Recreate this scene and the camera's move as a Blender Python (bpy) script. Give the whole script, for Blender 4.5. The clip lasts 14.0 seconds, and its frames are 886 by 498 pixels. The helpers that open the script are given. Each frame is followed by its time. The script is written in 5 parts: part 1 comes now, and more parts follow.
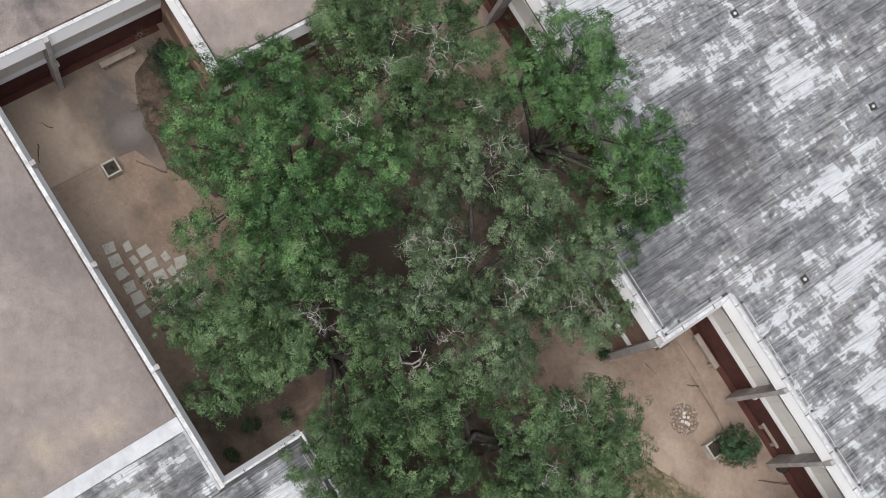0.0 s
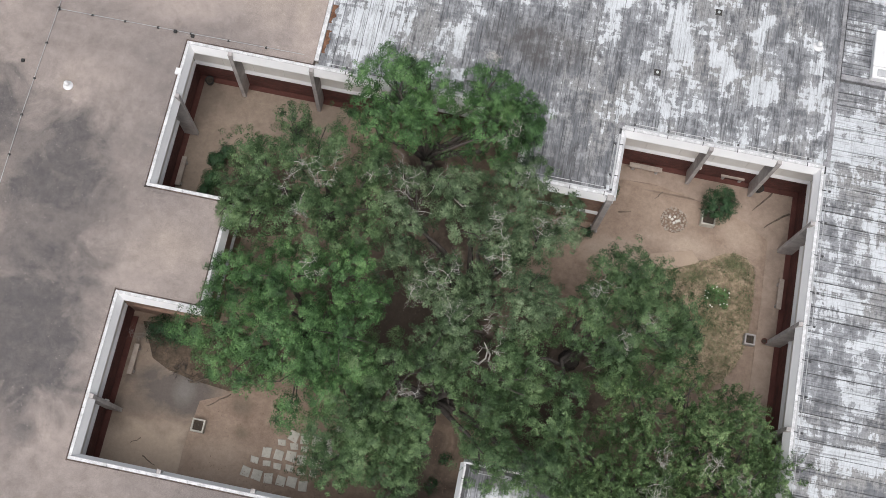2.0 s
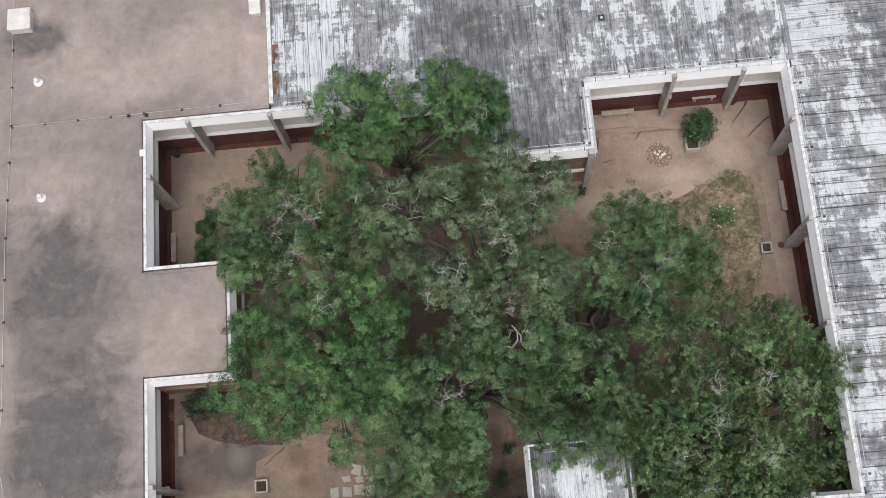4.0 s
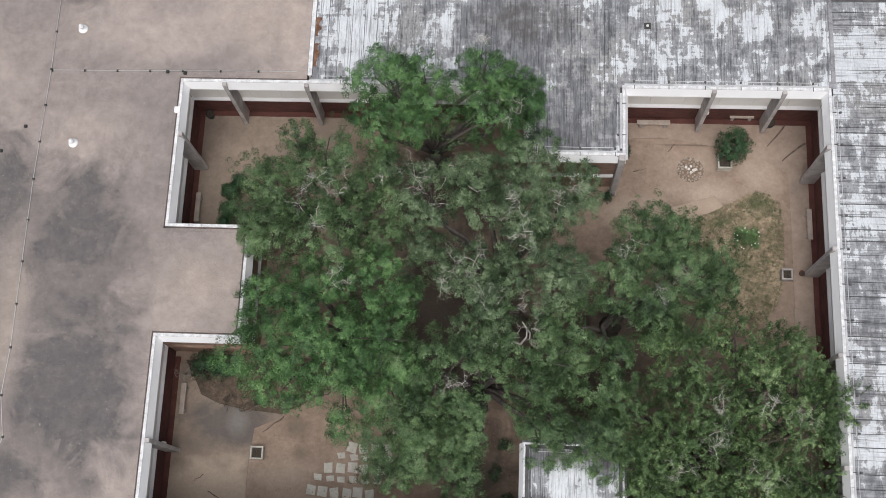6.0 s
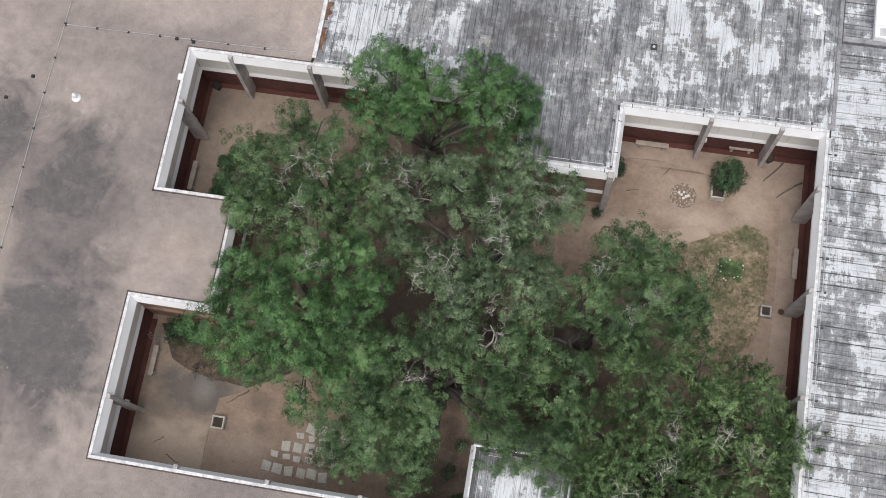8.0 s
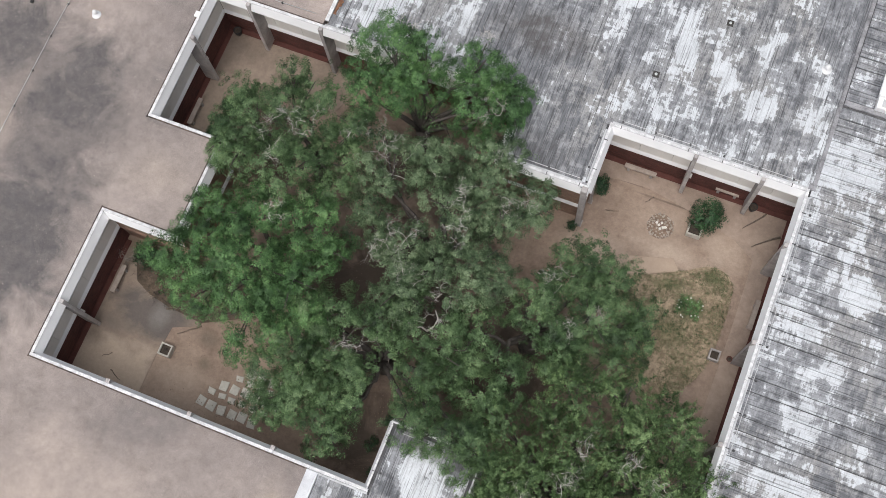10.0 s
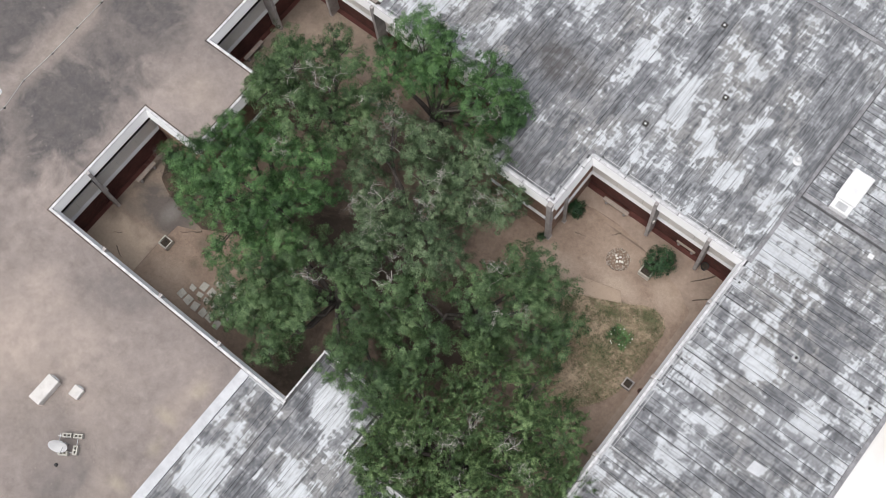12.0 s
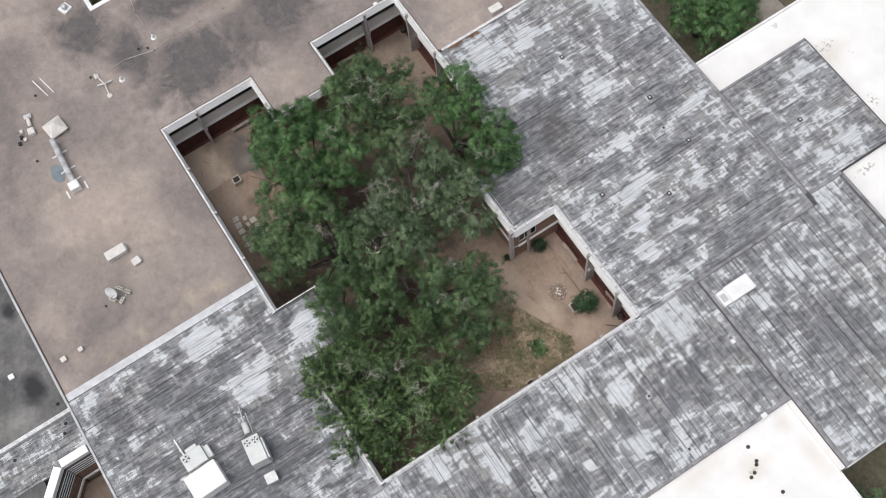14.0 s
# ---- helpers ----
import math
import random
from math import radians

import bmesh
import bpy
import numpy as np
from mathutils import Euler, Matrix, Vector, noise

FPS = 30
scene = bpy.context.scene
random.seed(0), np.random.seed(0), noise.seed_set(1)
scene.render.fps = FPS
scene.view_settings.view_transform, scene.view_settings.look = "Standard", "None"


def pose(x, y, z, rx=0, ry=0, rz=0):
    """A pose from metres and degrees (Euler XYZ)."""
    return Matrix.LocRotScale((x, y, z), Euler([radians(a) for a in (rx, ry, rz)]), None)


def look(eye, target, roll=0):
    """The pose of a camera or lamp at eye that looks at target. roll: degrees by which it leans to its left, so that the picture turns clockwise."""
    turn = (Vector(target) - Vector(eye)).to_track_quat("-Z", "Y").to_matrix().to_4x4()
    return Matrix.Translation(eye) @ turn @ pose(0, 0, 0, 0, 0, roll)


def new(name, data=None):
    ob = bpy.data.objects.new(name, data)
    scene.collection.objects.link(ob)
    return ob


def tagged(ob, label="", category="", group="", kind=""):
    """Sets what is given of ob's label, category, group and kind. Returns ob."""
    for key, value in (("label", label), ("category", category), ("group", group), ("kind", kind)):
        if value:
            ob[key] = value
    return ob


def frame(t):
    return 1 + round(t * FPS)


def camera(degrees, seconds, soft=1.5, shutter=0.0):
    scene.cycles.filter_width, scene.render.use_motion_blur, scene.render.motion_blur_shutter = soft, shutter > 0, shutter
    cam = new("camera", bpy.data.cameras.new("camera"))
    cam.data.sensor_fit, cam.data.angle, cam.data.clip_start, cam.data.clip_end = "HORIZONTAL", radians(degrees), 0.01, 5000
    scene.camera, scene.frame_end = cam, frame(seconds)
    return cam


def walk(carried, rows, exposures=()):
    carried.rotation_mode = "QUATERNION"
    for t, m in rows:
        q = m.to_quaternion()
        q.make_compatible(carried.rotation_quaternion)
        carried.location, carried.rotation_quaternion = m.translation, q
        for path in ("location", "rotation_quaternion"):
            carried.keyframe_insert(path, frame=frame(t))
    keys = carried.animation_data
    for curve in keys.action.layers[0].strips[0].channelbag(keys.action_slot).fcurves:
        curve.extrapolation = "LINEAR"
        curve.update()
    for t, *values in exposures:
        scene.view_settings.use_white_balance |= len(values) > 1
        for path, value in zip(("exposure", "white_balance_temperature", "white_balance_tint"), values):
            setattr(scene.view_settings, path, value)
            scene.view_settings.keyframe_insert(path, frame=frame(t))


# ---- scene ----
cam = camera(43.48, 14.0, 0.75)
PATH = [
    (0, (1.42, -4.05, 38.295), (1.306, -3.468, 36.386), 47.3),
    (0.5, (1.256, -3.162, 40.981), (1.152, -2.642, 39.053), 35.4),
    (1, (0.973, -3.34, 43.557), (0.888, -2.832, 41.625), 25.3),
    (1.5, (0.705, -3.969, 46.134), (0.64, -3.453, 44.202), 16.4),
    (2, (0.72, -4.099, 46.762), (0.664, -3.574, 44.833), 5.5),
    (2.5, (0.856, -4.101, 46.712), (0.811, -3.571, 44.784), -5.4),
    (2.7, (0.863, -4.115, 46.687), (0.826, -3.582, 44.76), -9.5),
    (2.85, (0.87, -4.14, 46.691), (0.829, -3.607, 44.764), -12.4),
    (3.05, (0.878, -4.174, 46.696), (0.832, -3.641, 44.77), -13.3),
    (3.5, (0.898, -4.25, 46.708), (0.84, -3.717, 44.782), -13.0),
    (4.15, (0.926, -4.36, 46.725), (0.852, -3.827, 44.8), -12.3),
    (4.8, (0.954, -4.47, 46.743), (0.863, -3.936, 44.818), -11.8),
    (5, (0.963, -4.504, 46.748), (0.867, -3.97, 44.823), -11.2),
    (5.5, (1.031, -4.578, 46.731), (0.924, -4.048, 44.805), -11.2),
    (6, (1.247, -4.616, 46.648), (1.127, -4.09, 44.722), -11.0),
    (6.5, (1.615, -4.634, 46.603), (1.476, -4.106, 44.678), -11.2),
    (7, (2.151, -4.677, 46.519), (1.999, -4.146, 44.597), -11.3),
    (7.5, (2.862, -4.722, 46.65), (2.694, -4.193, 44.729), -11.2),
    (7.7, (3.214, -4.689, 46.665), (3.036, -4.163, 44.744), -11.3),
    (9.8, (7.605, -4.22, 47.074), (7.309, -3.734, 45.157), -11.4),
    (10, (8.079, -4.139, 47.077), (7.771, -3.659, 45.16), -11.5),
    (10.5, (9.427, -3.88, 47.008), (9.084, -3.419, 45.093), -11.9),
    (11, (10.886, -3.585, 46.918), (10.501, -3.148, 45.004), -12.1),
    (11.5, (12.941, -3.785, 49.067), (12.504, -3.361, 47.162), -12.1),
    (12, (15.175, -3.997, 51.539), (14.691, -3.583, 49.643), -11.3),
    (12.5, (17.697, -3.876, 54.273), (17.161, -3.485, 52.387), -11.4),
    (13, (20.517, -3.548, 57.244), (19.927, -3.184, 55.368), -11.5),
    (13.5, (23.544, -3.081, 60.953), (22.904, -2.753, 59.087), -11.3),
    (14, (27.177, -2.423, 65.11), (26.479, -2.136, 63.258), -11.2),
]
walk(cam, [(t, look(eye, target, roll)) for t, eye, target, roll in PATH], [(0, -0.08), (1, -0.04), (7, -0.03), (10, 0.02), (12, -0.04), (14, -0.16)])

# ---------------------------------------------------------------- world and light
world = bpy.data.worlds.new("world")
scene.world = world
world.use_nodes = True
wn = world.node_tree
sky = wn.nodes.new("ShaderNodeTexSky")
sky.sky_type, sky.sun_disc = "NISHITA", False
sky.sun_elevation, sky.sun_rotation = radians(64), radians(180)
sky.dust_density, sky.air_density = 6.0, 1.0
pale = wn.nodes.new("ShaderNodeHueSaturation")
pale.inputs["Saturation"].default_value = 0.42
wn.links.new(sky.outputs["Color"], pale.inputs["Color"])
wn.links.new(pale.outputs["Color"], wn.nodes["Background"].inputs["Color"])
wn.nodes["Background"].inputs["Strength"].default_value = 0.142
sun = new("sun", bpy.data.lights.new("sun", "SUN"))
sun.data.energy, sun.data.angle, sun.data.color = 1.0, radians(46), (1.0, 0.99, 0.98)
sun.matrix_world = look((0, 0, 60), (0, 6, 0))


# ---------------------------------------------------------------- materials
class Surface:
    """A procedural material laid out in metres."""

    def __init__(self, name, rough=0.85, metal=0.0, world_space=True):
        self.m = bpy.data.materials.new(name)
        self.m.use_nodes = True
        self.t = self.m.node_tree
        self.b = self.t.nodes["Principled BSDF"]
        self.b.inputs["Roughness"].default_value = rough
        self.b.inputs["Metallic"].default_value = metal
        if world_space:
            self.co = self.t.nodes.new("ShaderNodeNewGeometry").outputs["Position"]
        else:
            self.co = self.t.nodes.new("ShaderNodeTexCoord").outputs["Object"]

    def scaled(self, sx, sy, sz):
        n = self.t.nodes.new("ShaderNodeVectorMath")
        n.operation = "MULTIPLY"
        self.t.links.new(self.co, n.inputs[0])
        n.inputs[1].default_value = (sx, sy, sz)
        return n.outputs[0]

    def noise(self, scale, detail=4.0, rough=0.6, co=None, warp=0.0):
        n = self.t.nodes.new("ShaderNodeTexNoise")
        n.inputs["Scale"].default_value = scale
        n.inputs["Detail"].default_value = detail
        n.inputs["Roughness"].default_value = rough
        n.inputs["Distortion"].default_value = warp
        self.t.links.new(co or self.co, n.inputs["Vector"])
        return n.outputs["Fac"]

    def math(self, op, a, b=0.0, c=0.0, clamp=False):
        n = self.t.nodes.new("ShaderNodeMath")
        n.operation, n.use_clamp = op, clamp
        for i, v in enumerate((a, b, c)):
            if isinstance(v, (int, float)):
                n.inputs[i].default_value = v
            else:
                self.t.links.new(v, n.inputs[i])
        return n.outputs[0]

    def steps(self, fac, *stops):
        n = self.t.nodes.new("ShaderNodeValToRGB")
        e = n.color_ramp.elements
        while len(e) < len(stops):
            e.new(0.5)
        for el, (p, c) in zip(e, stops):
            el.position = p
            el.color = (c, c, c, 1) if isinstance(c, (int, float)) else (*c, 1)
        self.t.links.new(fac, n.inputs[0])
        return n.outputs[0]

    def mix(self, fac, a, b, blend="MIX"):
        n = self.t.nodes.new("ShaderNodeMix")
        n.data_type, n.blend_type = "RGBA", blend
        for i, v in ((0, fac), (6, a), (7, b)):
            if isinstance(v, (int, float)):
                n.inputs[i].default_value = v
            elif isinstance(v, tuple):
                n.inputs[i].default_value = (*v, 1)
            else:
                self.t.links.new(v, n.inputs[i])
        return n.outputs[2]

    def spot(self, x, y, rx, ry, soft=0.6):
        """A patch with a ragged rim round (x, y), for stains, washes and painted shade."""
        sep = self.t.nodes.new("ShaderNodeSeparateXYZ")
        self.t.links.new(self.co, sep.inputs[0])
        dx = self.math("DIVIDE", self.math("SUBTRACT", sep.outputs[0], x), rx)
        dy = self.math("DIVIDE", self.math("SUBTRACT", sep.outputs[1], y), ry)
        d = self.math("SQRT", self.math("ADD", self.math("MULTIPLY", dx, dx), self.math("MULTIPLY", dy, dy)))
        d = self.math("ADD", d, self.math("MULTIPLY", self.math("SUBTRACT", self.noise(0.55, 8, 0.66, None, 0.7), 0.5), 1.5))
        return self.steps(d, (max(0.0, 0.75 - soft), 1.0), (1.0, 0.0))

    def wavered(self, scale, amount):
        """The place, pushed about by a coarse and a finer noise, for ragged outlines."""
        n = self.t.nodes.new("ShaderNodeTexNoise")
        for key, value in (("Scale", scale), ("Detail", 5.0), ("Roughness", 0.65)):
            n.inputs[key].default_value = value
        self.t.links.new(self.co, n.inputs["Vector"])
        off = self.t.nodes.new("ShaderNodeVectorMath")
        off.operation = "MULTIPLY_ADD"
        self.t.links.new(n.outputs["Color"], off.inputs[0])
        off.inputs[1].default_value = (amount, amount, 0)
        self.t.links.new(self.co, off.inputs[2])
        back = self.t.nodes.new("ShaderNodeVectorMath")
        back.operation = "MULTIPLY_ADD"
        self.t.links.new(off.outputs[0], back.inputs[0])
        back.inputs[1].default_value, back.inputs[2].default_value = (1, 1, 0), (-amount / 2, -amount / 2, 0)
        return back.outputs[0]

    def disc(self, place, x, y, r):
        """One inside a round patch, fading to nothing at its rim."""
        n = self.t.nodes.new("ShaderNodeVectorMath")
        n.operation = "DISTANCE"
        self.t.links.new(place, n.inputs[0])
        n.inputs[1].default_value = (x, y, 0)
        m = self.t.nodes.new("ShaderNodeMapRange")
        m.interpolation_type = "SMOOTHSTEP"
        for key, value in (("From Min", 0.55 * r), ("From Max", 1.35 * r), ("To Min", 1.0), ("To Max", 0.0)):
            m.inputs[key].default_value = value
        self.t.links.new(n.outputs["Value"], m.inputs["Value"])
        return m.outputs[0]

    def random(self, island=False):
        if island:
            return self.t.nodes.new("ShaderNodeNewGeometry").outputs["Random Per Island"]
        return self.t.nodes.new("ShaderNodeObjectInfo").outputs["Random"]

    def colour(self, c):
        if isinstance(c, tuple):
            self.b.inputs["Base Color"].default_value = (*c, 1)
        else:
            self.t.links.new(c, self.b.inputs["Base Color"])
        return self

    def relief(self, h, depth=0.01, strength=0.5):
        n = self.t.nodes.new("ShaderNodeBump")
        n.inputs["Strength"].default_value, n.inputs["Distance"].default_value = strength, depth
        self.t.links.new(h, n.inputs["Height"])
        self.t.links.new(n.outputs[0], self.b.inputs["Normal"])
        return self

    def gloss(self, fac, lo, hi):
        n = self.t.nodes.new("ShaderNodeMapRange")
        n.inputs["To Min"].default_value, n.inputs["To Max"].default_value = lo, hi
        self.t.links.new(fac, n.inputs["Value"])
        self.t.links.new(n.outputs[0], self.b.inputs["Roughness"])
        return self


def felt_surface(name, along, pale_spots, dark_spots=(), lift=0.0, deep=1.0, mould=None):
    """Old bitumen felt under a flaking pale coating: speckled patches drawn out north to south, streaks along the strips."""
    s = Surface(name, 0.75)
    k = (lambda a, c: s.scaled(a, c, 1)) if along == "x" else (lambda a, c: s.scaled(c, a, 1))
    big = s.noise(0.32, 3, 0.5)
    patch = s.noise(1.0, 4, 0.55, s.scaled(1.5, 0.95, 1), 0.4)
    speck = s.noise(1.0, 3, 0.55, s.scaled(4.6, 2.7, 1), 0.5)
    grit = s.noise(1.0, 5, 0.7, s.scaled(15.0, 9.0, 1))
    warp_ns = s.noise(1.0, 3, 0.6, s.scaled(5.5, 0.9, 1), 0.15)
    warp_ew = s.noise(1.0, 3, 0.6, s.scaled(0.9, 5.5, 1), 0.15)
    streak = s.noise(1.0, 5, 0.7, k(0.5, 7.0), 0.2)
    fine = s.noise(1.0, 5, 0.75, k(2.0, 26.0))
    strip = s.math("SUBTRACT", s.random(), 0.5)
    v = s.math("MULTIPLY_ADD", big, 0.42, lift + 0.05)
    for node, amount in ((patch, 0.62), (speck, 0.24), (grit, 0.15), (streak, 0.1), (warp_ns, 0.36), (warp_ew, 0.34)):
        v = s.math("ADD", v, s.math("MULTIPLY", s.math("SUBTRACT", node, 0.5), amount))
    v = s.math("ADD", v, s.math("MULTIPLY", strip, 0.07))
    # where the coating has held on, and where it has gone
    warp = s.wavered(0.9, 1.3)
    for x, y, r, amount in pale_spots:
        v = s.math("MULTIPLY_ADD", s.disc(warp, x, y, r), 0.17 * amount, v)
    for x, y, r, amount in dark_spots:
        v = s.math("MULTIPLY_ADD", s.disc(warp, x, y, r), -0.11 * amount, v)
    white = s.steps(v, (0.317, 0.0), (0.338, 0.85), (0.42, 1.0))
    film = s.steps(s.math("ADD", v, s.math("MULTIPLY", s.math("SUBTRACT", s.noise(1.0, 4, 0.6, s.scaled(2.0, 1.3, 1), 0.3), 0.5), 0.42)), (0.15, 0.0), (0.27, 0.85))
    g = s.math("ADD", s.math("MULTIPLY", streak, 0.4), s.math("ADD", s.math("MULTIPLY", fine, 0.3), s.math("MULTIPLY", speck, 0.3)))
    g = s.math("ADD", g, s.math("MULTIPLY", strip, 0.05))
    grey = s.steps(g, (0.36, tuple(c * deep for c in (0.086, 0.089, 0.098))), (0.5, tuple(c * deep for c in (0.161, 0.167, 0.181))), (0.64, tuple(c * deep for c in (0.283, 0.29, 0.307))))
    tint = s.mix(s.steps(s.noise(0.28, 3), (0.46, 0.0), (0.6, 1.0)), (0.348, 0.36, 0.379), (0.36, 0.357, 0.35))
    tint = s.mix(s.steps(grit, (0.35, 0.0), (0.65, 1.0)), s.mix(0.55, tint, grey), tint)
    top = s.mix(s.steps(s.math("ADD", s.math("MULTIPLY", patch, 0.5), s.math("MULTIPLY", grit, 0.5)), (0.36, 0.0), (0.6, 1.0)), (0.445, 0.468, 0.494), (0.61, 0.637, 0.666))
    c = s.mix(white, s.mix(film, grey, tint), top)
    lines = s.steps(s.noise(1.0, 4, 0.7, k(0.45, 15.0), 0.1), (0.36, 0.48), (0.47, 1.04))
    runs = s.steps(s.noise(1.0, 4, 0.7, s.scaled(18.0, 1.4, 1)), (0.34, 0.68), (0.45, 1.03))
    c = s.mix(1.0, s.mix(1.0, c, lines, "MULTIPLY"), runs, "MULTIPLY")
    for x, y, rx, ry, soft, amount in mould or ():
        c = s.mix(s.math("MULTIPLY", s.spot(x, y, rx, ry, soft), s.steps(speck, (0.3, amount), (0.7, amount * 0.45))), c, (0.085, 0.078, 0.076))
    s.colour(c)
    h = s.math("ADD", s.math("MULTIPLY", fine, 0.6), s.math("MULTIPLY", white, 0.35))
    return s.relief(h, 0.012, 0.45).gloss(white, 0.82, 0.62).m


def gravel_surface():
    s = Surface("gravel_roof", 0.95)
    big = s.noise(0.16, 5, 0.55, None, 0.5)
    mid = s.noise(0.75, 6, 0.65)
    v = s.math("ADD", s.math("MULTIPLY", big, 0.8), s.math("MULTIPLY", mid, 0.2))
    c = s.steps(v, (0.36, (0.215, 0.19, 0.181)), (0.45, (0.275, 0.237, 0.222)), (0.56, (0.36, 0.307, 0.283)), (0.70, (0.45, 0.378, 0.343)))
    for x, y, rx, ry in ((-16.6, 6.6, 3.2, 4.3), (-15.8, 0.9, 3.2, 4.2), (-19.8, 9.0, 1.8, 3.0), (-21.5, 3.0, 2.6, 4.6), (-19.0, -2.5, 2.5, 1.6), (-22.5, -4.5, 2.5, 2.0), (-17.5, 18.4, 1.6, 0.9)):
        c = s.mix(s.math("MULTIPLY", s.spot(x, y, rx * 1.5, ry * 1.4, 0.35), 0.65), c, (0.45, 0.38, 0.34))
        c = s.mix(s.math("MULTIPLY", s.spot(x, y, rx * 1.28, ry * 1.28, 0.3), s.steps(s.noise(1.6, 6, 0.7, None, 0.6), (0.3, 1.0), (0.72, 0.78))), c, (0.104, 0.098, 0.101))
    for x, y, rx, ry in ((-9.5, 17.0, 2.5, 2.0), (-11.2, 5.4, 1.8, 1.5), (-4.0, -14.6, 4.0, 1.2), (-1.4, -6.0, 0.8, 2.2), (-1.7, -12.0, 1.0, 2.6), (-17.4, -3.7, 0.7, 0.6), (-12.2, -9.7, 1.2, 0.8), (-8.1, 16.5, 0.6, 2.2), (-9.0, -9.0, 8.0, 4.5), (-18.6, 4.0, 1.0, 5.0), (-17.2, 16.4, 0.6, 0.6), (-17.0, 11.2, 0.6, 0.6), (-17.9, -9.8, 2.2, 1.2), (-17.6, -4.6, 1.4, 0.9), (-24.4, -4.4, 1.2, 0.9), (-12.0, -11.2, 0.5, 1.6)):
        c = s.mix(s.math("MULTIPLY", s.spot(x, y, rx, ry, 0.7), 0.45), c, (0.46, 0.385, 0.33))
    for x, y, rx, ry in ((-1.2, -5.3, 0.4, 0.6), (-1.6, -7.0, 0.8, 0.35), (-1.1, -8.3, 0.45, 0.6), (-1.3, -10.4, 0.6, 0.35), (-1.0, -12.6, 0.4, 0.8)):
        c = s.mix(s.math("MULTIPLY", s.spot(x, y, rx, ry, 0.7), 0.32), c, (0.52, 0.45, 0.33))
    grit = s.noise(30, 4, 0.85)
    c = s.mix(1.0, c, s.steps(grit, (0.3, 0.68), (0.7, 1.3)), "MULTIPLY")
    c = s.mix(1.0, c, s.steps(s.noise(2.2, 8, 0.8), (0.34, 0.80), (0.66, 1.12)), "MULTIPLY")
    c = s.mix(s.steps(s.noise(9.0, 3, 0.6), (0.66, 0.0), (0.74, 0.45)), c, (0.50, 0.44, 0.40))
    return s.colour(c).relief(grit, 0.012, 0.7).m


def plain_surface(name, a, b, scale=1.5, rough=0.8, metal=0.0, fine=25, depth=0.004, local=False):
    """Paint, metal or stone: two tones in patches, with a finer grain over them."""
    s = Surface(name, rough, metal, not local)
    f = s.math("ADD", s.math("MULTIPLY", s.noise(scale, 5), 0.7), s.math("MULTIPLY", s.noise(fine, 3), 0.3))
    s.colour(s.steps(f, (0.34, a), (0.66, b)))
    return s.relief(s.noise(fine, 4), depth, 0.4).m


def white_roof_surface(washes, grime):
    """White coating with faint brownish washes and speckled dark grime."""
    s = Surface("white_roof_coating", 0.6)
    c = s.steps(s.noise(0.5, 5), (0.34, (0.80, 0.80, 0.79)), (0.66, (0.88, 0.88, 0.87)))
    for x, y, rx, ry, amount in washes:
        c = s.mix(s.math("MULTIPLY", s.spot(x, y, rx, ry, 0.8), amount), c, (0.62, 0.52, 0.42))
    flecks = s.steps(s.noise(5.0, 4, 0.7), (0.5, 0.0), (0.62, 0.85))
    for x, y, rx, ry in grime:
        c = s.mix(s.math("MULTIPLY", s.spot(x, y, rx, ry, 0.5), flecks), c, (0.2, 0.175, 0.15))
    return s.colour(c).relief(s.noise(25, 4), 0.004, 0.4).m


def brick_surface(name, a, b, mortar):
    s = Surface(name, 0.9, 0.0, False)
    br = s.t.nodes.new("ShaderNodeTexBrick")
    rot = s.t.nodes.new("ShaderNodeMapping")
    rot.inputs["Rotation"].default_value = (radians(90), 0, 0)
    s.t.links.new(s.co, rot.inputs["Vector"])
    s.t.links.new(rot.outputs[0], br.inputs["Vector"])
    for key, value in (("Color1", a), ("Color2", b), ("Mortar", mortar)):
        br.inputs[key].default_value = (*value, 1)
    for key, value in (("Scale", 1.0), ("Mortar Size", 0.006), ("Brick Width", 0.2), ("Row Height", 0.067)):
        br.inputs[key].default_value = value
    c = s.mix(1.0, br.outputs["Color"], s.steps(s.noise(1.2, 5), (0.3, 0.65), (0.7, 1.25)), "MULTIPLY")
    return s.colour(c).relief(br.outputs["Fac"], -0.006, 0.6).m


def soil_surface(name, a, b, c, litter, worn=(), tree_shade=(), blotches=(), mottle=0.2):
    s = Surface(name, 0.95)
    f = s.math("ADD", s.math("MULTIPLY", s.noise(0.45, 5, 0.6, None, 0.5), 0.6), s.math("MULTIPLY", s.noise(3.0, 6), 0.4))
    col = s.steps(f, (0.34, a), (0.5, b), (0.68, c))
    for x, y, rx, ry, strength in worn:
        col = s.mix(s.math("MULTIPLY", s.spot(x, y, rx, ry, 0.65), strength), col, (0.45, 0.36, 0.29))
    # shade below the trees, painted into the soil colour
    for x, y, rx, ry in tree_shade:
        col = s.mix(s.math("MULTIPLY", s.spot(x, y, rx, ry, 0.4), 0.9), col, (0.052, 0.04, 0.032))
    # real stains and green patches, and shade painted into a paving corner
    for x, y, rx, ry, soft, strength, tint in blotches:
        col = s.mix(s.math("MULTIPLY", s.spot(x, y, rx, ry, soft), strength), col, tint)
    col = s.mix(1.0, col, s.steps(s.noise(7.0, 5, 0.75), (0.34, 1.0 - mottle), (0.66, 1.0 + mottle)), "MULTIPLY")
    bits = s.steps(s.noise(26, 5, 0.8), (0.55, 0.0), (0.66, litter))
    col = s.mix(bits, col, (0.075, 0.05, 0.035))
    return s.colour(col).relief(s.noise(14, 6, 0.7), 0.03, 0.6).m


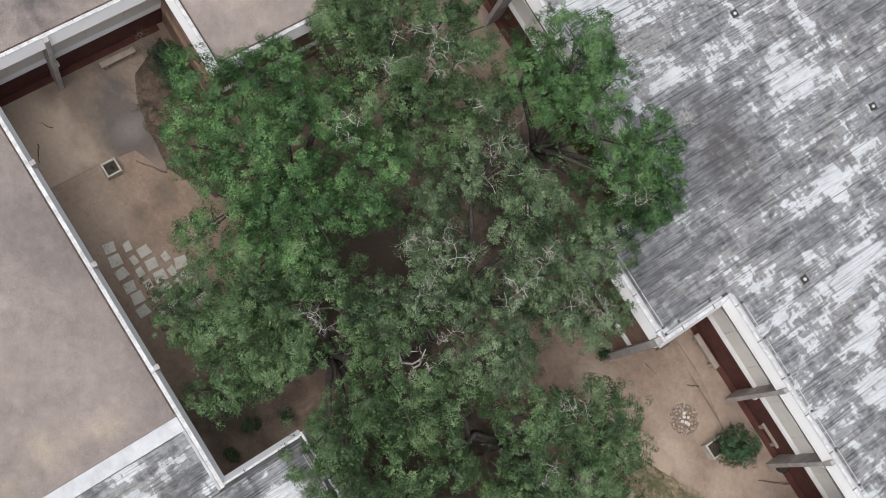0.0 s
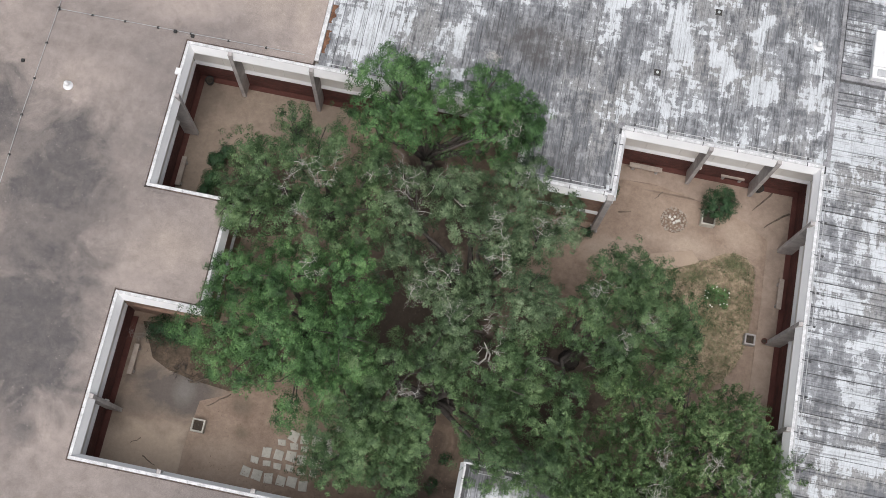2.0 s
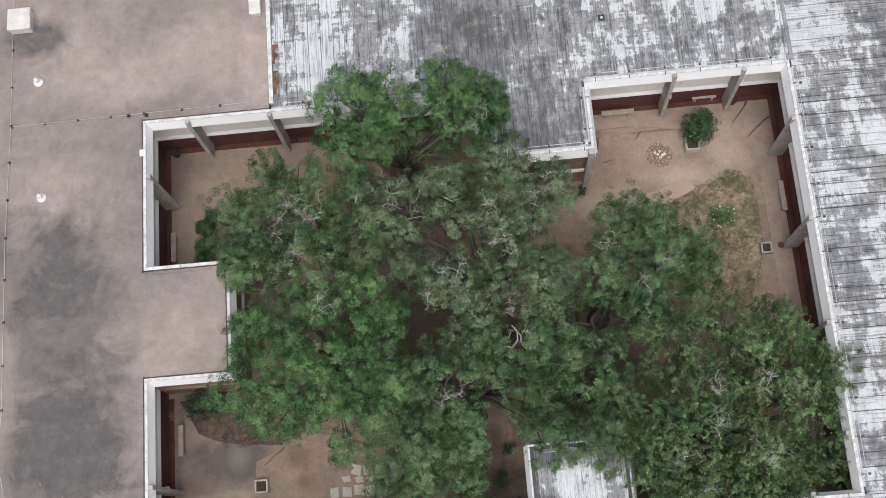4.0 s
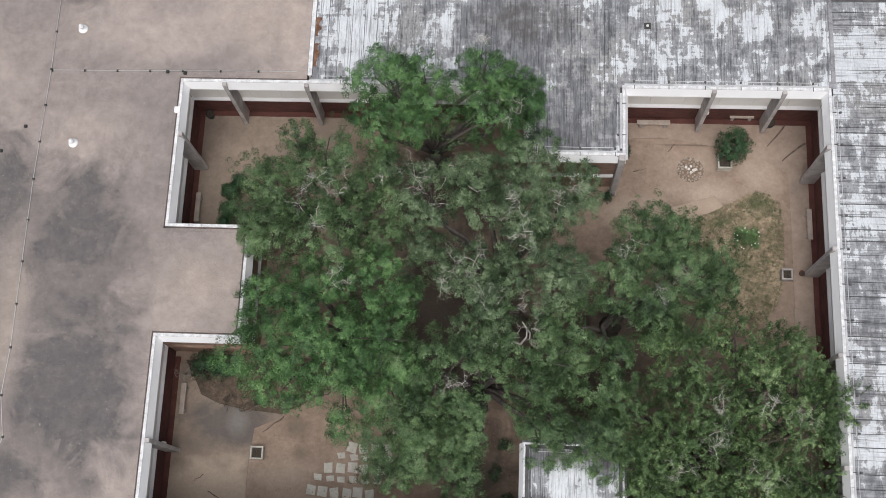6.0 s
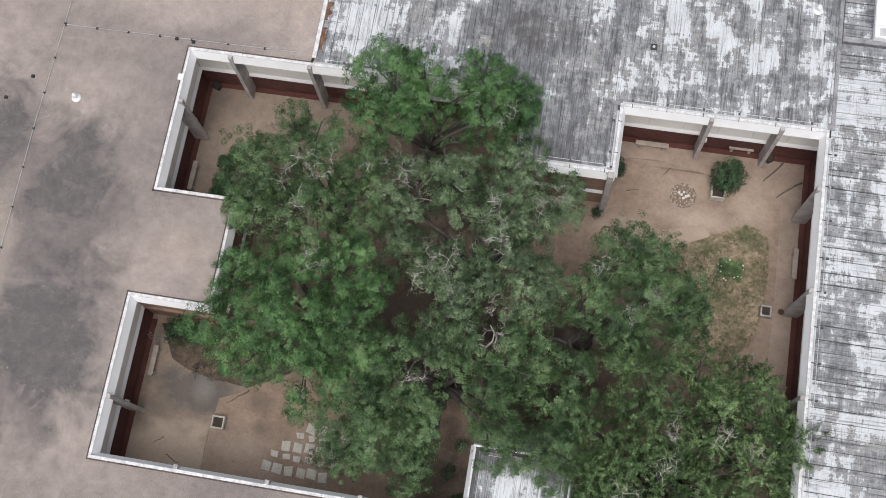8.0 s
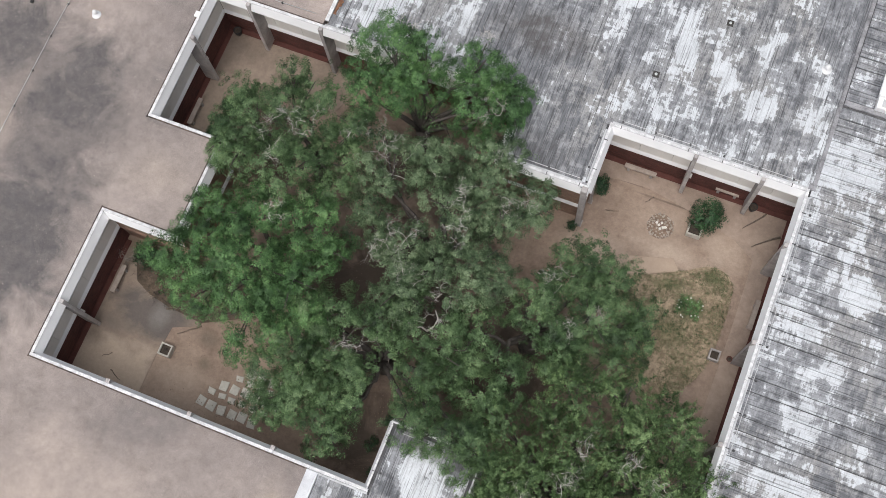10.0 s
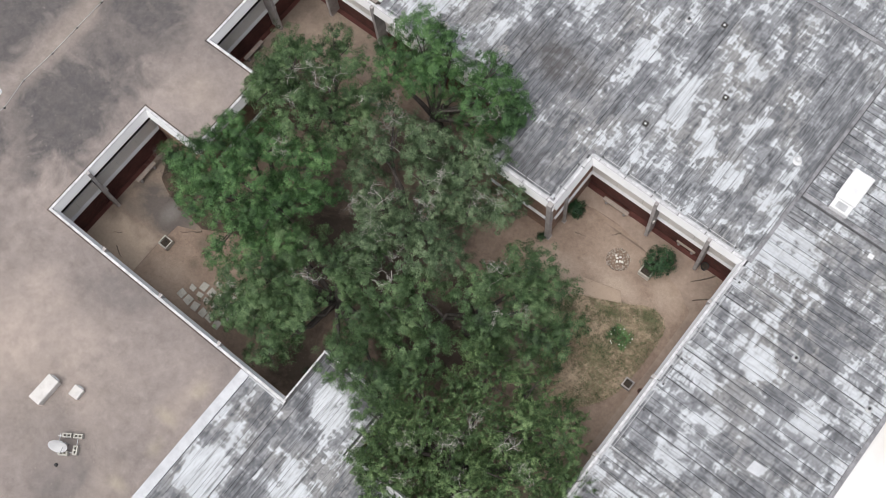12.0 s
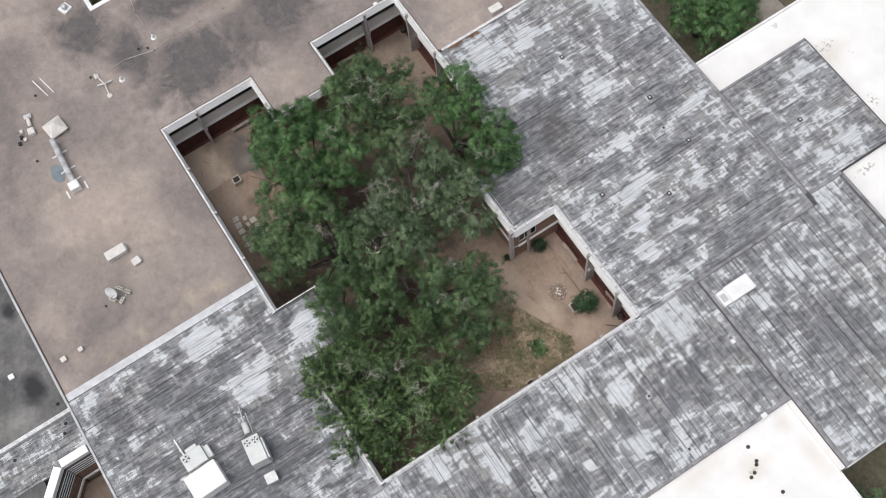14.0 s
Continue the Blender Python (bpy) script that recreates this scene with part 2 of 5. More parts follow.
def leaf_surface(name, dark, mid, light, sheer=0.1):
    s = Surface(name, 0.5)
    # noise mixes leaf tones with painted light and dark between the sprays
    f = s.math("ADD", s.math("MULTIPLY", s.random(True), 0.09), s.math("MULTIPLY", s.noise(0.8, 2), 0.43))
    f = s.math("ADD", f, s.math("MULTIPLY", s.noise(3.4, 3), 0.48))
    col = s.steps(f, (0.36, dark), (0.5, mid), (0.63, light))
    s.colour(col)
    s.b.inputs["Roughness"].default_value = 0.58
    tr = s.t.nodes.new("ShaderNodeBsdfTranslucent")
    s.t.links.new(col, tr.inputs["Color"])
    ms = s.t.nodes.new("ShaderNodeMixShader")
    ms.inputs[0].default_value = sheer
    s.t.links.new(s.b.outputs[0], ms.inputs[1])
    s.t.links.new(tr.outputs[0], ms.inputs[2])
    s.t.links.new(ms.outputs[0], s.t.nodes["Material Output"].inputs["Surface"])
    return s.m


FELT_NS = felt_surface("felt_roof_lengthwise", "y",
                       ((-5.2, 16.2, 1.0, 1.0), (-5.0, 19.4, 0.7, 0.6), (0.3, 20.7, 0.9, 0.6), (4.5, 19.7, 0.6, 0.9), (9.3, 21.8, 0.7, 1.0), (10.9, 16.8, 0.8, 1.0), (11.0, 20.1, 0.4, 1.0), (-2.1, 16.3, 0.8, 0.7),
                        (9.4, 17.5, 0.7, 1.0), (7.6, 18.2, 0.6, 0.8), (13.2, 16.9, 0.7, 0.7), (6.7, 31.8, 0.6, 0.8), (11.7, 31.1, 0.7, 0.8)),
                       ((3.8, 12.2, 2.2, 1.0), (1.5, 16.8, 2.2, 0.9), (13.6, 22.5, 1.0, 0.9), (3.5, 23.5, 1.6, 0.6), (-1.0, 24.5, 1.6, 0.5)), 0.016, 1.0,
                       ((1.8, 16.9, 3.0, 1.4, 0.5, 0.85), (3.6, 11.9, 2.4, 1.2, 0.6, 0.35)))
FELT_EW = felt_surface("felt_roof_crosswise", "x",
                       ((15.3, 15.6, 1.3, 1.0), (17.2, 10.4, 0.8, 1.0), (16.6, 5.2, 1.0, 1.0), (16.9, 7.4, 0.6, 1.0), (20.2, 9.6, 0.7, 0.9), (19.4, 17.1, 0.7, 1.0), (17.0, 2.7, 0.7, 0.9), (17.0, 20.2, 0.6, 0.9),
                        (15.0, -0.2, 0.8, 0.8), (16.4, 13.4, 0.5, 0.7), (15.6, 8.6, 0.5, 0.8)),
                       ((18.9, 13.8, 1.4, 0.8), (20.5, 6.0, 1.3, 0.7), (15.0, 11.6, 0.8, 0.7), (20.5, 22.5, 2.0, 0.7)), 0.0, 1.05)
FELT_S = felt_surface("felt_roof_southern", "y",
                      ((1.4, -7.9, 1.2, 1.3), (5.0, -6.8, 1.0, 1.3), (1.5, -5.7, 0.6, 1.1), (4.3, -5.2, 0.6, 1.1), (1.0, -13.1, 0.5, 0.9), (3.7, -2.0, 1.1, 1.2), (4.3, -13.7, 0.5, 0.8), (2.3, -15.4, 0.5, 0.8)),
                      ((9.0, -8.5, 2.6, 1.0), (3.1, -7.7, 0.8, 1.2), (2.9, -4.4, 0.7, 0.9), (2.6, -10.6, 1.8, 0.9), (7.5, -5.0, 1.5, 0.8), (0.7, -4.6, 0.8, 0.8), (6.0, -12.5, 1.6, 0.6)), -0.005, 0.9, ((3.7, -0.9, 2.2, 0.7, 0.5, 0.6), (1.0, -4.4, 0.9, 0.8, 0.5, 0.4)))
GRAVEL = gravel_surface()
WHITE_ROOF = white_roof_surface(((24.4, 14.0, 0.9, 1.3, 0.45), (25.6, 17.2, 1.6, 0.7, 0.3), (23.0, 11.5, 0.7, 2.2, 0.3), (6.8, 34.4, 1.4, 1.6, 0.35), (23.3, 16.9, 0.7, 0.7, 0.3)),
                                ((6.05, 34.3, 0.5, 0.9), (10.7, 34.0, 0.6, 0.6), (14.1, 30.6, 0.35, 0.9), (3.2, 32.6, 0.25, 0.3), (7.3, 35.2, 0.25, 0.25), (24.45, 13.9, 0.25, 0.35)))
FASCIA_PAINT = plain_surface("white_fascia_paint", (0.86, 0.865, 0.88), (0.92, 0.923, 0.935), 1.5, 0.6)
WHITE = plain_surface("white_painted_metal", (0.74, 0.745, 0.755), (0.88, 0.885, 0.89), 1.2, 0.6)
PALE_EDGE = plain_surface("pale_flashing_metal", (0.47, 0.485, 0.515), (0.70, 0.715, 0.745), 2.0, 0.55)
PALE_METAL = plain_surface("dusty_pale_metal", (0.58, 0.555, 0.53), (0.78, 0.755, 0.73), 2.5, 0.6)
GREY_EDGE = plain_surface("weathered_edge_metal", (0.36, 0.37, 0.38), (0.62, 0.63, 0.65), 2.0, 0.55)
RUSTY = plain_surface("dark_tar_line", (0.035, 0.03, 0.03), (0.17, 0.125, 0.105), 3.5, 0.9)
COPING = plain_surface("dirty_white_coping", (0.44, 0.44, 0.45), (0.84, 0.845, 0.86), 4.5, 0.65)
BRONZE = plain_surface("dark_window_steel", (0.03, 0.028, 0.026), (0.06, 0.055, 0.05), 3.0, 0.6)
PANEL = plain_surface("beige_wall_panel", (0.82, 0.80, 0.765), (0.90, 0.885, 0.855), 1.5, 0.85)
SOFFIT = plain_surface("soffit_board", (0.60, 0.58, 0.55), (0.72, 0.70, 0.67), 1.5, 0.85)
RED_BRICK = brick_surface("dark_red_brick", (0.098, 0.033, 0.028), (0.145, 0.05, 0.041), (0.075, 0.045, 0.04))
BROWN_BRICK = brick_surface("brown_brick", (0.27, 0.165, 0.12), (0.34, 0.215, 0.16), (0.30, 0.24, 0.20))
RED_FLOOR = plain_surface("red_concrete_strip", (0.08, 0.029, 0.024), (0.14, 0.052, 0.042), 1.5, 0.9)
CONCRETE = plain_surface("weathered_concrete", (0.31, 0.288, 0.28), (0.53, 0.50, 0.49), 2.2, 0.9, 0.0, 18, 0.008)
SLAB = soil_surface("dusty_concrete_slab", (0.27, 0.205, 0.165), (0.345, 0.268, 0.218), (0.43, 0.338, 0.275), 0.1, (), (),
                    # darker spots along the edge, in the corner and at a fin's foot
                    ((12.3, 12.3, 1.1, 0.3, 0.6, 0.45, (0.2, 0.155, 0.13)), (13.6, 13.6, 1.6, 0.8, 0.7, 0.4, (0.2, 0.15, 0.125)), (13.7, 11.3, 0.8, 0.35, 0.6, 0.4, (0.2, 0.16, 0.14))), 0.07)
TAR = plain_surface("dark_bitumen", (0.045, 0.045, 0.048), (0.13, 0.13, 0.135), 3.0, 0.85)
SEAM = plain_surface("grey_seam_felt", (0.13, 0.13, 0.138), (0.40, 0.40, 0.42), 1.6, 0.8, 0.0, 14)
PATH_SLAB = plain_surface("pale_sandy_path", (0.37, 0.285, 0.22), (0.47, 0.37, 0.29), 0.8, 0.95, 0.0, 22, 0.008)
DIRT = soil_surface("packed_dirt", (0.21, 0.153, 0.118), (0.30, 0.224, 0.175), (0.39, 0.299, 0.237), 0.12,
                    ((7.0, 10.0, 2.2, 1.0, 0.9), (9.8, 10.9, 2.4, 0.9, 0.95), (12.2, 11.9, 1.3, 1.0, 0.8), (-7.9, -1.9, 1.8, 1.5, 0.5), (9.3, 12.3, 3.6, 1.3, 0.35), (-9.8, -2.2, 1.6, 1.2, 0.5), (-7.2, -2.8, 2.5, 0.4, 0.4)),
                    # painted shade under the crowns
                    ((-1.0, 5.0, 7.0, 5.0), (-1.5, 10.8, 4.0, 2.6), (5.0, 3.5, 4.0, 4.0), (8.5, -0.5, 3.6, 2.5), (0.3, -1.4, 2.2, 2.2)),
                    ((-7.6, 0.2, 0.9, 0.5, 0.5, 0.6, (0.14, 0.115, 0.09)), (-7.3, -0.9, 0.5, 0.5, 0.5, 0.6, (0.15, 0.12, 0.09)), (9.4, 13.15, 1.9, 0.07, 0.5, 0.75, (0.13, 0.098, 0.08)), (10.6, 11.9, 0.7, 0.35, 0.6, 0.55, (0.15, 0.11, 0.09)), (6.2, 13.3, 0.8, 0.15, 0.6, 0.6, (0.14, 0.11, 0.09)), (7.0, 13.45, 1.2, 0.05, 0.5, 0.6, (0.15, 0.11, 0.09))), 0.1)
SLAB_DARK = soil_surface("stained_shaded_slab", (0.225, 0.178, 0.142), (0.29, 0.23, 0.184), (0.36, 0.287, 0.231), 0.12, (), (),
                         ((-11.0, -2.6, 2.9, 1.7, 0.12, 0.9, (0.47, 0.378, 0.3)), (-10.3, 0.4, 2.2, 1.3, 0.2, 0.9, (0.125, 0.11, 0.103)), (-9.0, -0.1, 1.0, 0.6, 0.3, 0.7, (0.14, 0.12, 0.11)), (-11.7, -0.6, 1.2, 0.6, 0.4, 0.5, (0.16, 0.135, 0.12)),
                          # the last spot here paints shade into the north-western corner
                          (-10.0, 0.4, 0.6, 0.8, 0.5, 0.5, (0.27, 0.26, 0.25)), (-12.3, 13.6, 2.2, 1.8, 0.6, 0.6, (0.12, 0.095, 0.08))), 0.07)
BED = soil_surface("planting_bed_soil", (0.045, 0.036, 0.028), (0.10, 0.076, 0.056), (0.19, 0.138, 0.10), 0.8, mottle=0.4)
LAWN = soil_surface("dry_lawn", (0.215, 0.17, 0.11), (0.33, 0.258, 0.18), (0.43, 0.337, 0.245), 0.25, (), (),
                    ((12.0, 10.5, 0.6, 0.4, 0.5, 0.7, (0.075, 0.10, 0.04)), (10.3, 9.6, 0.9, 0.4, 0.5, 0.6, (0.11, 0.13, 0.055)), (11.4, 8.9, 0.8, 0.7, 0.4, 0.7, (0.06, 0.09, 0.035)), (10.9, 7.8, 0.9, 0.8, 0.5, 0.6, (0.12, 0.13, 0.06)), (12.9, 8.6, 0.25, 2.6, 0.4, 0.25, (0.12, 0.095, 0.06)), (9.6, 7.0, 1.2, 1.6, 0.5, 0.5, (0.25, 0.17, 0.115))), 0.36)
ASH = plain_surface("ash_and_gravel", (0.15, 0.105, 0.08), (0.30, 0.22, 0.17), 6.0, 0.95)
EARTH = soil_surface("distant_ground", (0.07, 0.07, 0.045), (0.13, 0.115, 0.08), (0.2, 0.17, 0.12), 0.4)
STONE = plain_surface("pale_paving_stone", (0.41, 0.395, 0.35), (0.62, 0.60, 0.545), 3.0, 0.9, 0.0, 30, 0.01)
ROCK = plain_surface("round_rock", (0.24, 0.20, 0.165), (0.50, 0.44, 0.38), 6.0, 0.9, 0.0, 40, 0.01)
WHITE_ROCK = plain_surface("white_rock", (0.62, 0.60, 0.56), (0.8, 0.78, 0.74), 6.0, 0.85)
TIMBER = plain_surface("grey_timber", (0.22, 0.20, 0.175), (0.40, 0.365, 0.325), 3.0, 0.85, 0.0, 40, 0.006)
DARK_SOIL = plain_surface("dark_planter_soil", (0.03, 0.025, 0.02), (0.085, 0.065, 0.05), 9.0, 0.95, 0.0, 50, 0.02)
BARK = plain_surface("live_oak_bark", (0.035, 0.03, 0.027), (0.11, 0.095, 0.085), 4.0, 0.95, 0.0, 22, 0.04)
BENCH = plain_surface("worn_bench_concrete", (0.31, 0.255, 0.22), (0.46, 0.395, 0.345), 3.0, 0.85)
DRY_WOOD = plain_surface("dry_fallen_wood", (0.10, 0.078, 0.062), (0.23, 0.185, 0.15), 5.0, 0.95)
TWIG = plain_surface("bleached_dead_wood", (0.40, 0.38, 0.35), (0.68, 0.65, 0.61), 5.0, 0.9)
METAL = plain_surface("galvanised_metal", (0.45, 0.46, 0.47), (0.66, 0.67, 0.68), 3.0, 0.45, 0.35)
AC_PAINT = plain_surface("ivory_machine_paint", (0.60, 0.625, 0.62), (0.72, 0.745, 0.74), 2.0, 0.5)
BLACK = plain_surface("black_plastic", (0.012, 0.012, 0.013), (0.035, 0.035, 0.035), 4.0, 0.6)
WATER_STAIN = plain_surface("dark_damp_felt", (0.035, 0.037, 0.04), (0.12, 0.125, 0.13), 0.9, 0.5)
old = Surface("grey_mineral_felt", 0.9)
old_c = old.steps(old.math("ADD", old.math("MULTIPLY", old.noise(0.35, 5), 0.65), old.math("MULTIPLY", old.noise(2.2, 6, 0.7), 0.35)), (0.36, (0.085, 0.085, 0.088)), (0.5, (0.15, 0.148, 0.147)), (0.68, (0.27, 0.262, 0.255)))
for sx, sy, srx, sry in ((-2.0, -17.4, 1.3, 0.9), (-7.2, -16.7, 1.0, 0.6)):
    old_c = old.mix(old.math("MULTIPLY", old.spot(sx, sy, srx, sry, 0.35), 0.95), old_c, (0.03, 0.032, 0.035))
OLD_FELT = old.colour(old_c).relief(old.noise(24, 4), 0.01, 0.5).m
BLUE_TARP = plain_surface("dull_blue_patch", (0.13, 0.17, 0.20), (0.22, 0.26, 0.29), 2.0, 0.6)
RUST = plain_surface("rust_stain", (0.10, 0.045, 0.025), (0.26, 0.14, 0.085), 5.0, 0.95)
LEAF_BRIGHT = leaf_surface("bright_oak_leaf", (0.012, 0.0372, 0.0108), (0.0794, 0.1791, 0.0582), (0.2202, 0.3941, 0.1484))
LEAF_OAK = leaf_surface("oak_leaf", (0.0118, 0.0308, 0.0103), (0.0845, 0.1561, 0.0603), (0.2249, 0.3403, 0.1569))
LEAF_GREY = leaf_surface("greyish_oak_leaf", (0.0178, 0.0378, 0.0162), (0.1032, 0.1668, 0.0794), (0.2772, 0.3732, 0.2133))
LEAF_DARK = leaf_surface("dark_shrub_leaf", (0.010, 0.034, 0.014), (0.03, 0.085, 0.033), (0.07, 0.155, 0.06))
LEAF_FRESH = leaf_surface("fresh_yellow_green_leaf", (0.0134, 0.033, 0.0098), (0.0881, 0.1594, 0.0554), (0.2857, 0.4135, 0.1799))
GRASS = leaf_surface("thin_grass", (0.05, 0.085, 0.03), (0.13, 0.165, 0.075), (0.26, 0.26, 0.155))

GLASS = bpy.data.materials.new("dark_window_glass")
GLASS.use_nodes = True
gb = GLASS.node_tree.nodes["Principled BSDF"]
gb.inputs["Base Color"].default_value = (0.02, 0.022, 0.025, 1)
gb.inputs["Roughness"].default_value = 0.08


# ---------------------------------------------------------------- builders
def add_box(bm, x0, y0, z0, x1, y1, z1, bevel=0.0):
    v = [bm.verts.new(p) for p in ((x0, y0, z0), (x1, y0, z0), (x1, y1, z0), (x0, y1, z0), (x0, y0, z1), (x1, y0, z1), (x1, y1, z1), (x0, y1, z1))]
    fs = [bm.faces.new([v[i] for i in q]) for q in ((3, 2, 1, 0), (4, 5, 6, 7), (0, 1, 5, 4), (1, 2, 6, 5), (2, 3, 7, 6), (3, 0, 4, 7))]
    if bevel:
        edges = list({e for f in fs for e in f.edges})
        bmesh.ops.bevel(bm, geom=edges, offset=bevel, segments=1, affect="EDGES")
    return bm


def box(x0, y0, z0, x1, y1, z1, bevel=0.0):
    return add_box(bmesh.new(), x0, y0, z0, x1, y1, z1, bevel)


def add_tube(bm, pts, radii, sides=8, cap=True):
    """A tapered tube along pts."""
    rings = []
    for i, p in enumerate(pts):
        p = Vector(p)
        d = (Vector(pts[min(i + 1, len(pts) - 1)]) - Vector(pts[max(i - 1, 0)])).normalized()
        side = d.cross(Vector((0, 0, 1)))
        if side.length < 0.05:
            side = d.cross(Vector((0, 1, 0)))
        side.normalize()
        up = side.cross(d)
        rings.append([bm.verts.new(p + radii[i] * (math.cos(a) * side + math.sin(a) * up)) for a in (2 * math.pi * k / sides for k in range(sides))])
    for a, b in zip(rings, rings[1:]):
        for k in range(sides):
            bm.faces.new((a[k], a[(k + 1) % sides], b[(k + 1) % sides], b[k]))
    if cap:
        bm.faces.new(rings[0][::-1])
        bm.faces.new(rings[-1])
    return bm


def tube(pts, radii, sides=8):
    if isinstance(radii, (int, float)):
        radii = [radii] * len(pts)
    return add_tube(bmesh.new(), pts, radii, sides)


def lathe(profile, sides=16):
    """A turned body from (radius, height) pairs."""
    bm = bmesh.new()
    rings = [[bm.verts.new((max(r, 0.001) * math.cos(a), max(r, 0.001) * math.sin(a), z)) for a in (2 * math.pi * k / sides for k in range(sides))] for r, z in profile]
    for p, q in zip(rings, rings[1:]):
        for k in range(sides):
            bm.faces.new((p[k], p[(k + 1) % sides], q[(k + 1) % sides], q[k]))
    bm.faces.new(rings[0][::-1])
    bm.faces.new(rings[-1])
    return bm


def slab(outline, z0, z1, bevel=0.0):
    """An upright block over an outline, counter-clockwise."""
    bm = bmesh.new()
    lo = [bm.verts.new((x, y, z0)) for x, y in outline]
    hi = [bm.verts.new((x, y, z1)) for x, y in outline]
    n = len(outline)
    top = bm.faces.new(hi)
    bm.faces.new(lo[::-1])
    for i in range(n):
        bm.faces.new((lo[i], lo[(i + 1) % n], hi[(i + 1) % n], hi[i]))
    if bevel:
        bmesh.ops.bevel(bm, geom=list(top.edges), offset=bevel, segments=1, affect="EDGES")
    return bm


def rounded(points, times=2):
    """Corner-cut a closed outline."""
    for _ in range(times):
        out = []
        for (ax, ay), (bx, by) in zip(points, points[1:] + points[:1]):
            out += [(0.75 * ax + 0.25 * bx, 0.75 * ay + 0.25 * by), (0.25 * ax + 0.75 * bx, 0.25 * ay + 0.75 * by)]
        points = out
    return points


def mesh_of(name, bm, material, smooth=False):
    me = bpy.data.meshes.new(name)
    bmesh.ops.recalc_face_normals(bm, faces=bm.faces)
    bm.to_mesh(me)
    bm.free()
    me.materials.append(material)
    if smooth:
        me.polygons.foreach_set("use_smooth", [True] * len(me.polygons))
    return me


def part(name, bm, material, parent, label="", smooth=False):
    ob = new(name, mesh_of(name, bm, material, smooth))
    ob.parent = parent
    return tagged(ob, label)


def thing(name, label, category, at=(0, 0, 0), turn=0.0, group="", kind=""):
    ob = new(name)
    ob.empty_display_size = 0.2
    ob.matrix_world = pose(*at, 0, 0, turn)
    return tagged(ob, label, category, group, kind)


def solid(name, bm, material, label, category="", kind="", smooth=False, group=""):
    return tagged(new(name, mesh_of(name, bm, material, smooth)), label, category, group, kind)


def shared(name, me, parent, m):
    ob = new(name, me)
    ob.parent = parent
    ob.matrix_basis = m
    return ob


# ---------------------------------------------------------------- ground and court floor
ROOF = 4.3
ground = solid("ground", box(-1500, -1500, -0.4, 1500, 1500, -0.06), EARTH, "dry grassy ground that reaches the horizon", "ground", "structure")
court_floor = solid("court_floor", box(-13.0, -3.9, -0.06, 14.7, 14.7, 0.0), DIRT, "packed brown dirt strewn with leaf litter, shade painted under the trees", "ground", "structure")


def paved(name, outline, material, label, top=0.035, smooth_times=0):
    o = rounded(outline, smooth_times) if smooth_times else outline
    return solid(name, slab(o, 0.002, top, 0.01), material, label, "pavement", "structure")


paved("pavement", [(-12.98, 8.1), (-11.9, 8.6), (-11.75, 9.4), (-11.5, 10.1), (-11.1, 10.75), (-10.2, 11.3), (-8.6, 11.7), (-6.6, 11.9), (-5.6, 14.4), (-12.98, 14.4)], SLAB_DARK,
      "dusty brown concrete paving with a curved edge")
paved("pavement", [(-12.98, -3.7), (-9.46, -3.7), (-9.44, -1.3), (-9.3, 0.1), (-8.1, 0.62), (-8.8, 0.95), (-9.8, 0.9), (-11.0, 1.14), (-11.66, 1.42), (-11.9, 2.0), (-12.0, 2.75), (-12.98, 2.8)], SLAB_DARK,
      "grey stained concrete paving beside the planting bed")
paved("pavement", [(5.62, 14.4), (5.62, 13.2), (6.6, 13.42), (7.95, 13.5), (10.5, 13.03), (12.3, 12.5), (13.3, 11.9), (13.34, 9.0), (13.3, 3.0), (13.32, -3.7), (14.45, -3.7), (14.45, 14.4)], SLAB,
      "dusty concrete walkway along the walls", 0.03)
solid("planting_bed", slab([(-12.5, 2.9), (-12.0, 2.05), (-11.7, 1.45), (-10.95, 1.1), (-9.8, 0.86), (-8.2, 0.72), (-6.5, 1.6), (-6.0, 3.0), (-8.9, 3.3), (-9.0, 3.35)], 0.002, 0.06, 0.03), BED,
            "reddish brown soil bed with leaf litter", "ground", "structure")
solid("planting_bed", slab([(-11.72, 8.2), (-11.6, 9.4), (-11.35, 10.1), (-10.95, 10.7), (-10.0, 11.2), (-8.0, 11.5), (-7.0, 8.0), (-9.0, 7.4), (-11.7, 7.4)], 0.002, 0.05, 0.03), BED,
               "brown soil bed under clipped shrubs", "ground", "structure")
lawn_outline = rounded([(7.9, 9.15), (9.5, 9.82), (10.7, 10.42), (11.4, 10.9), (11.9, 11.05), (12.45, 10.95), (12.9, 10.5), (12.98, 9.6), (13.0, 8.0), (12.85, 6.4), (11.6, 4.6), (10.0, 4.6), (8.4, 6.5)], 2)
paved("sandy_path", [(8.07, 9.57), (8.42, 9.34), (9.5, 9.86), (10.48, 10.32), (10.09, 10.8), (8.3, 10.28)], PATH_SLAB, "pale sandy slab beside the lawn", 0.022)
lawn = solid("lawn", slab(lawn_outline, 0.002, 0.04, 0.02), LAWN, "dry patchy lawn with a rounded edge", "lawn", "structure")


# ---------------------------------------------------------------- roofs
def roof_base(name, rects, material, label, top=ROOF - 0.035, deep=0.5):
    bm = bmesh.new()
    for x0, y0, x1, y1 in rects:
        add_box(bm, x0, y0, top - deep, x1, y1, top)
    return solid(name, bm, material, label, "roof", "structure")


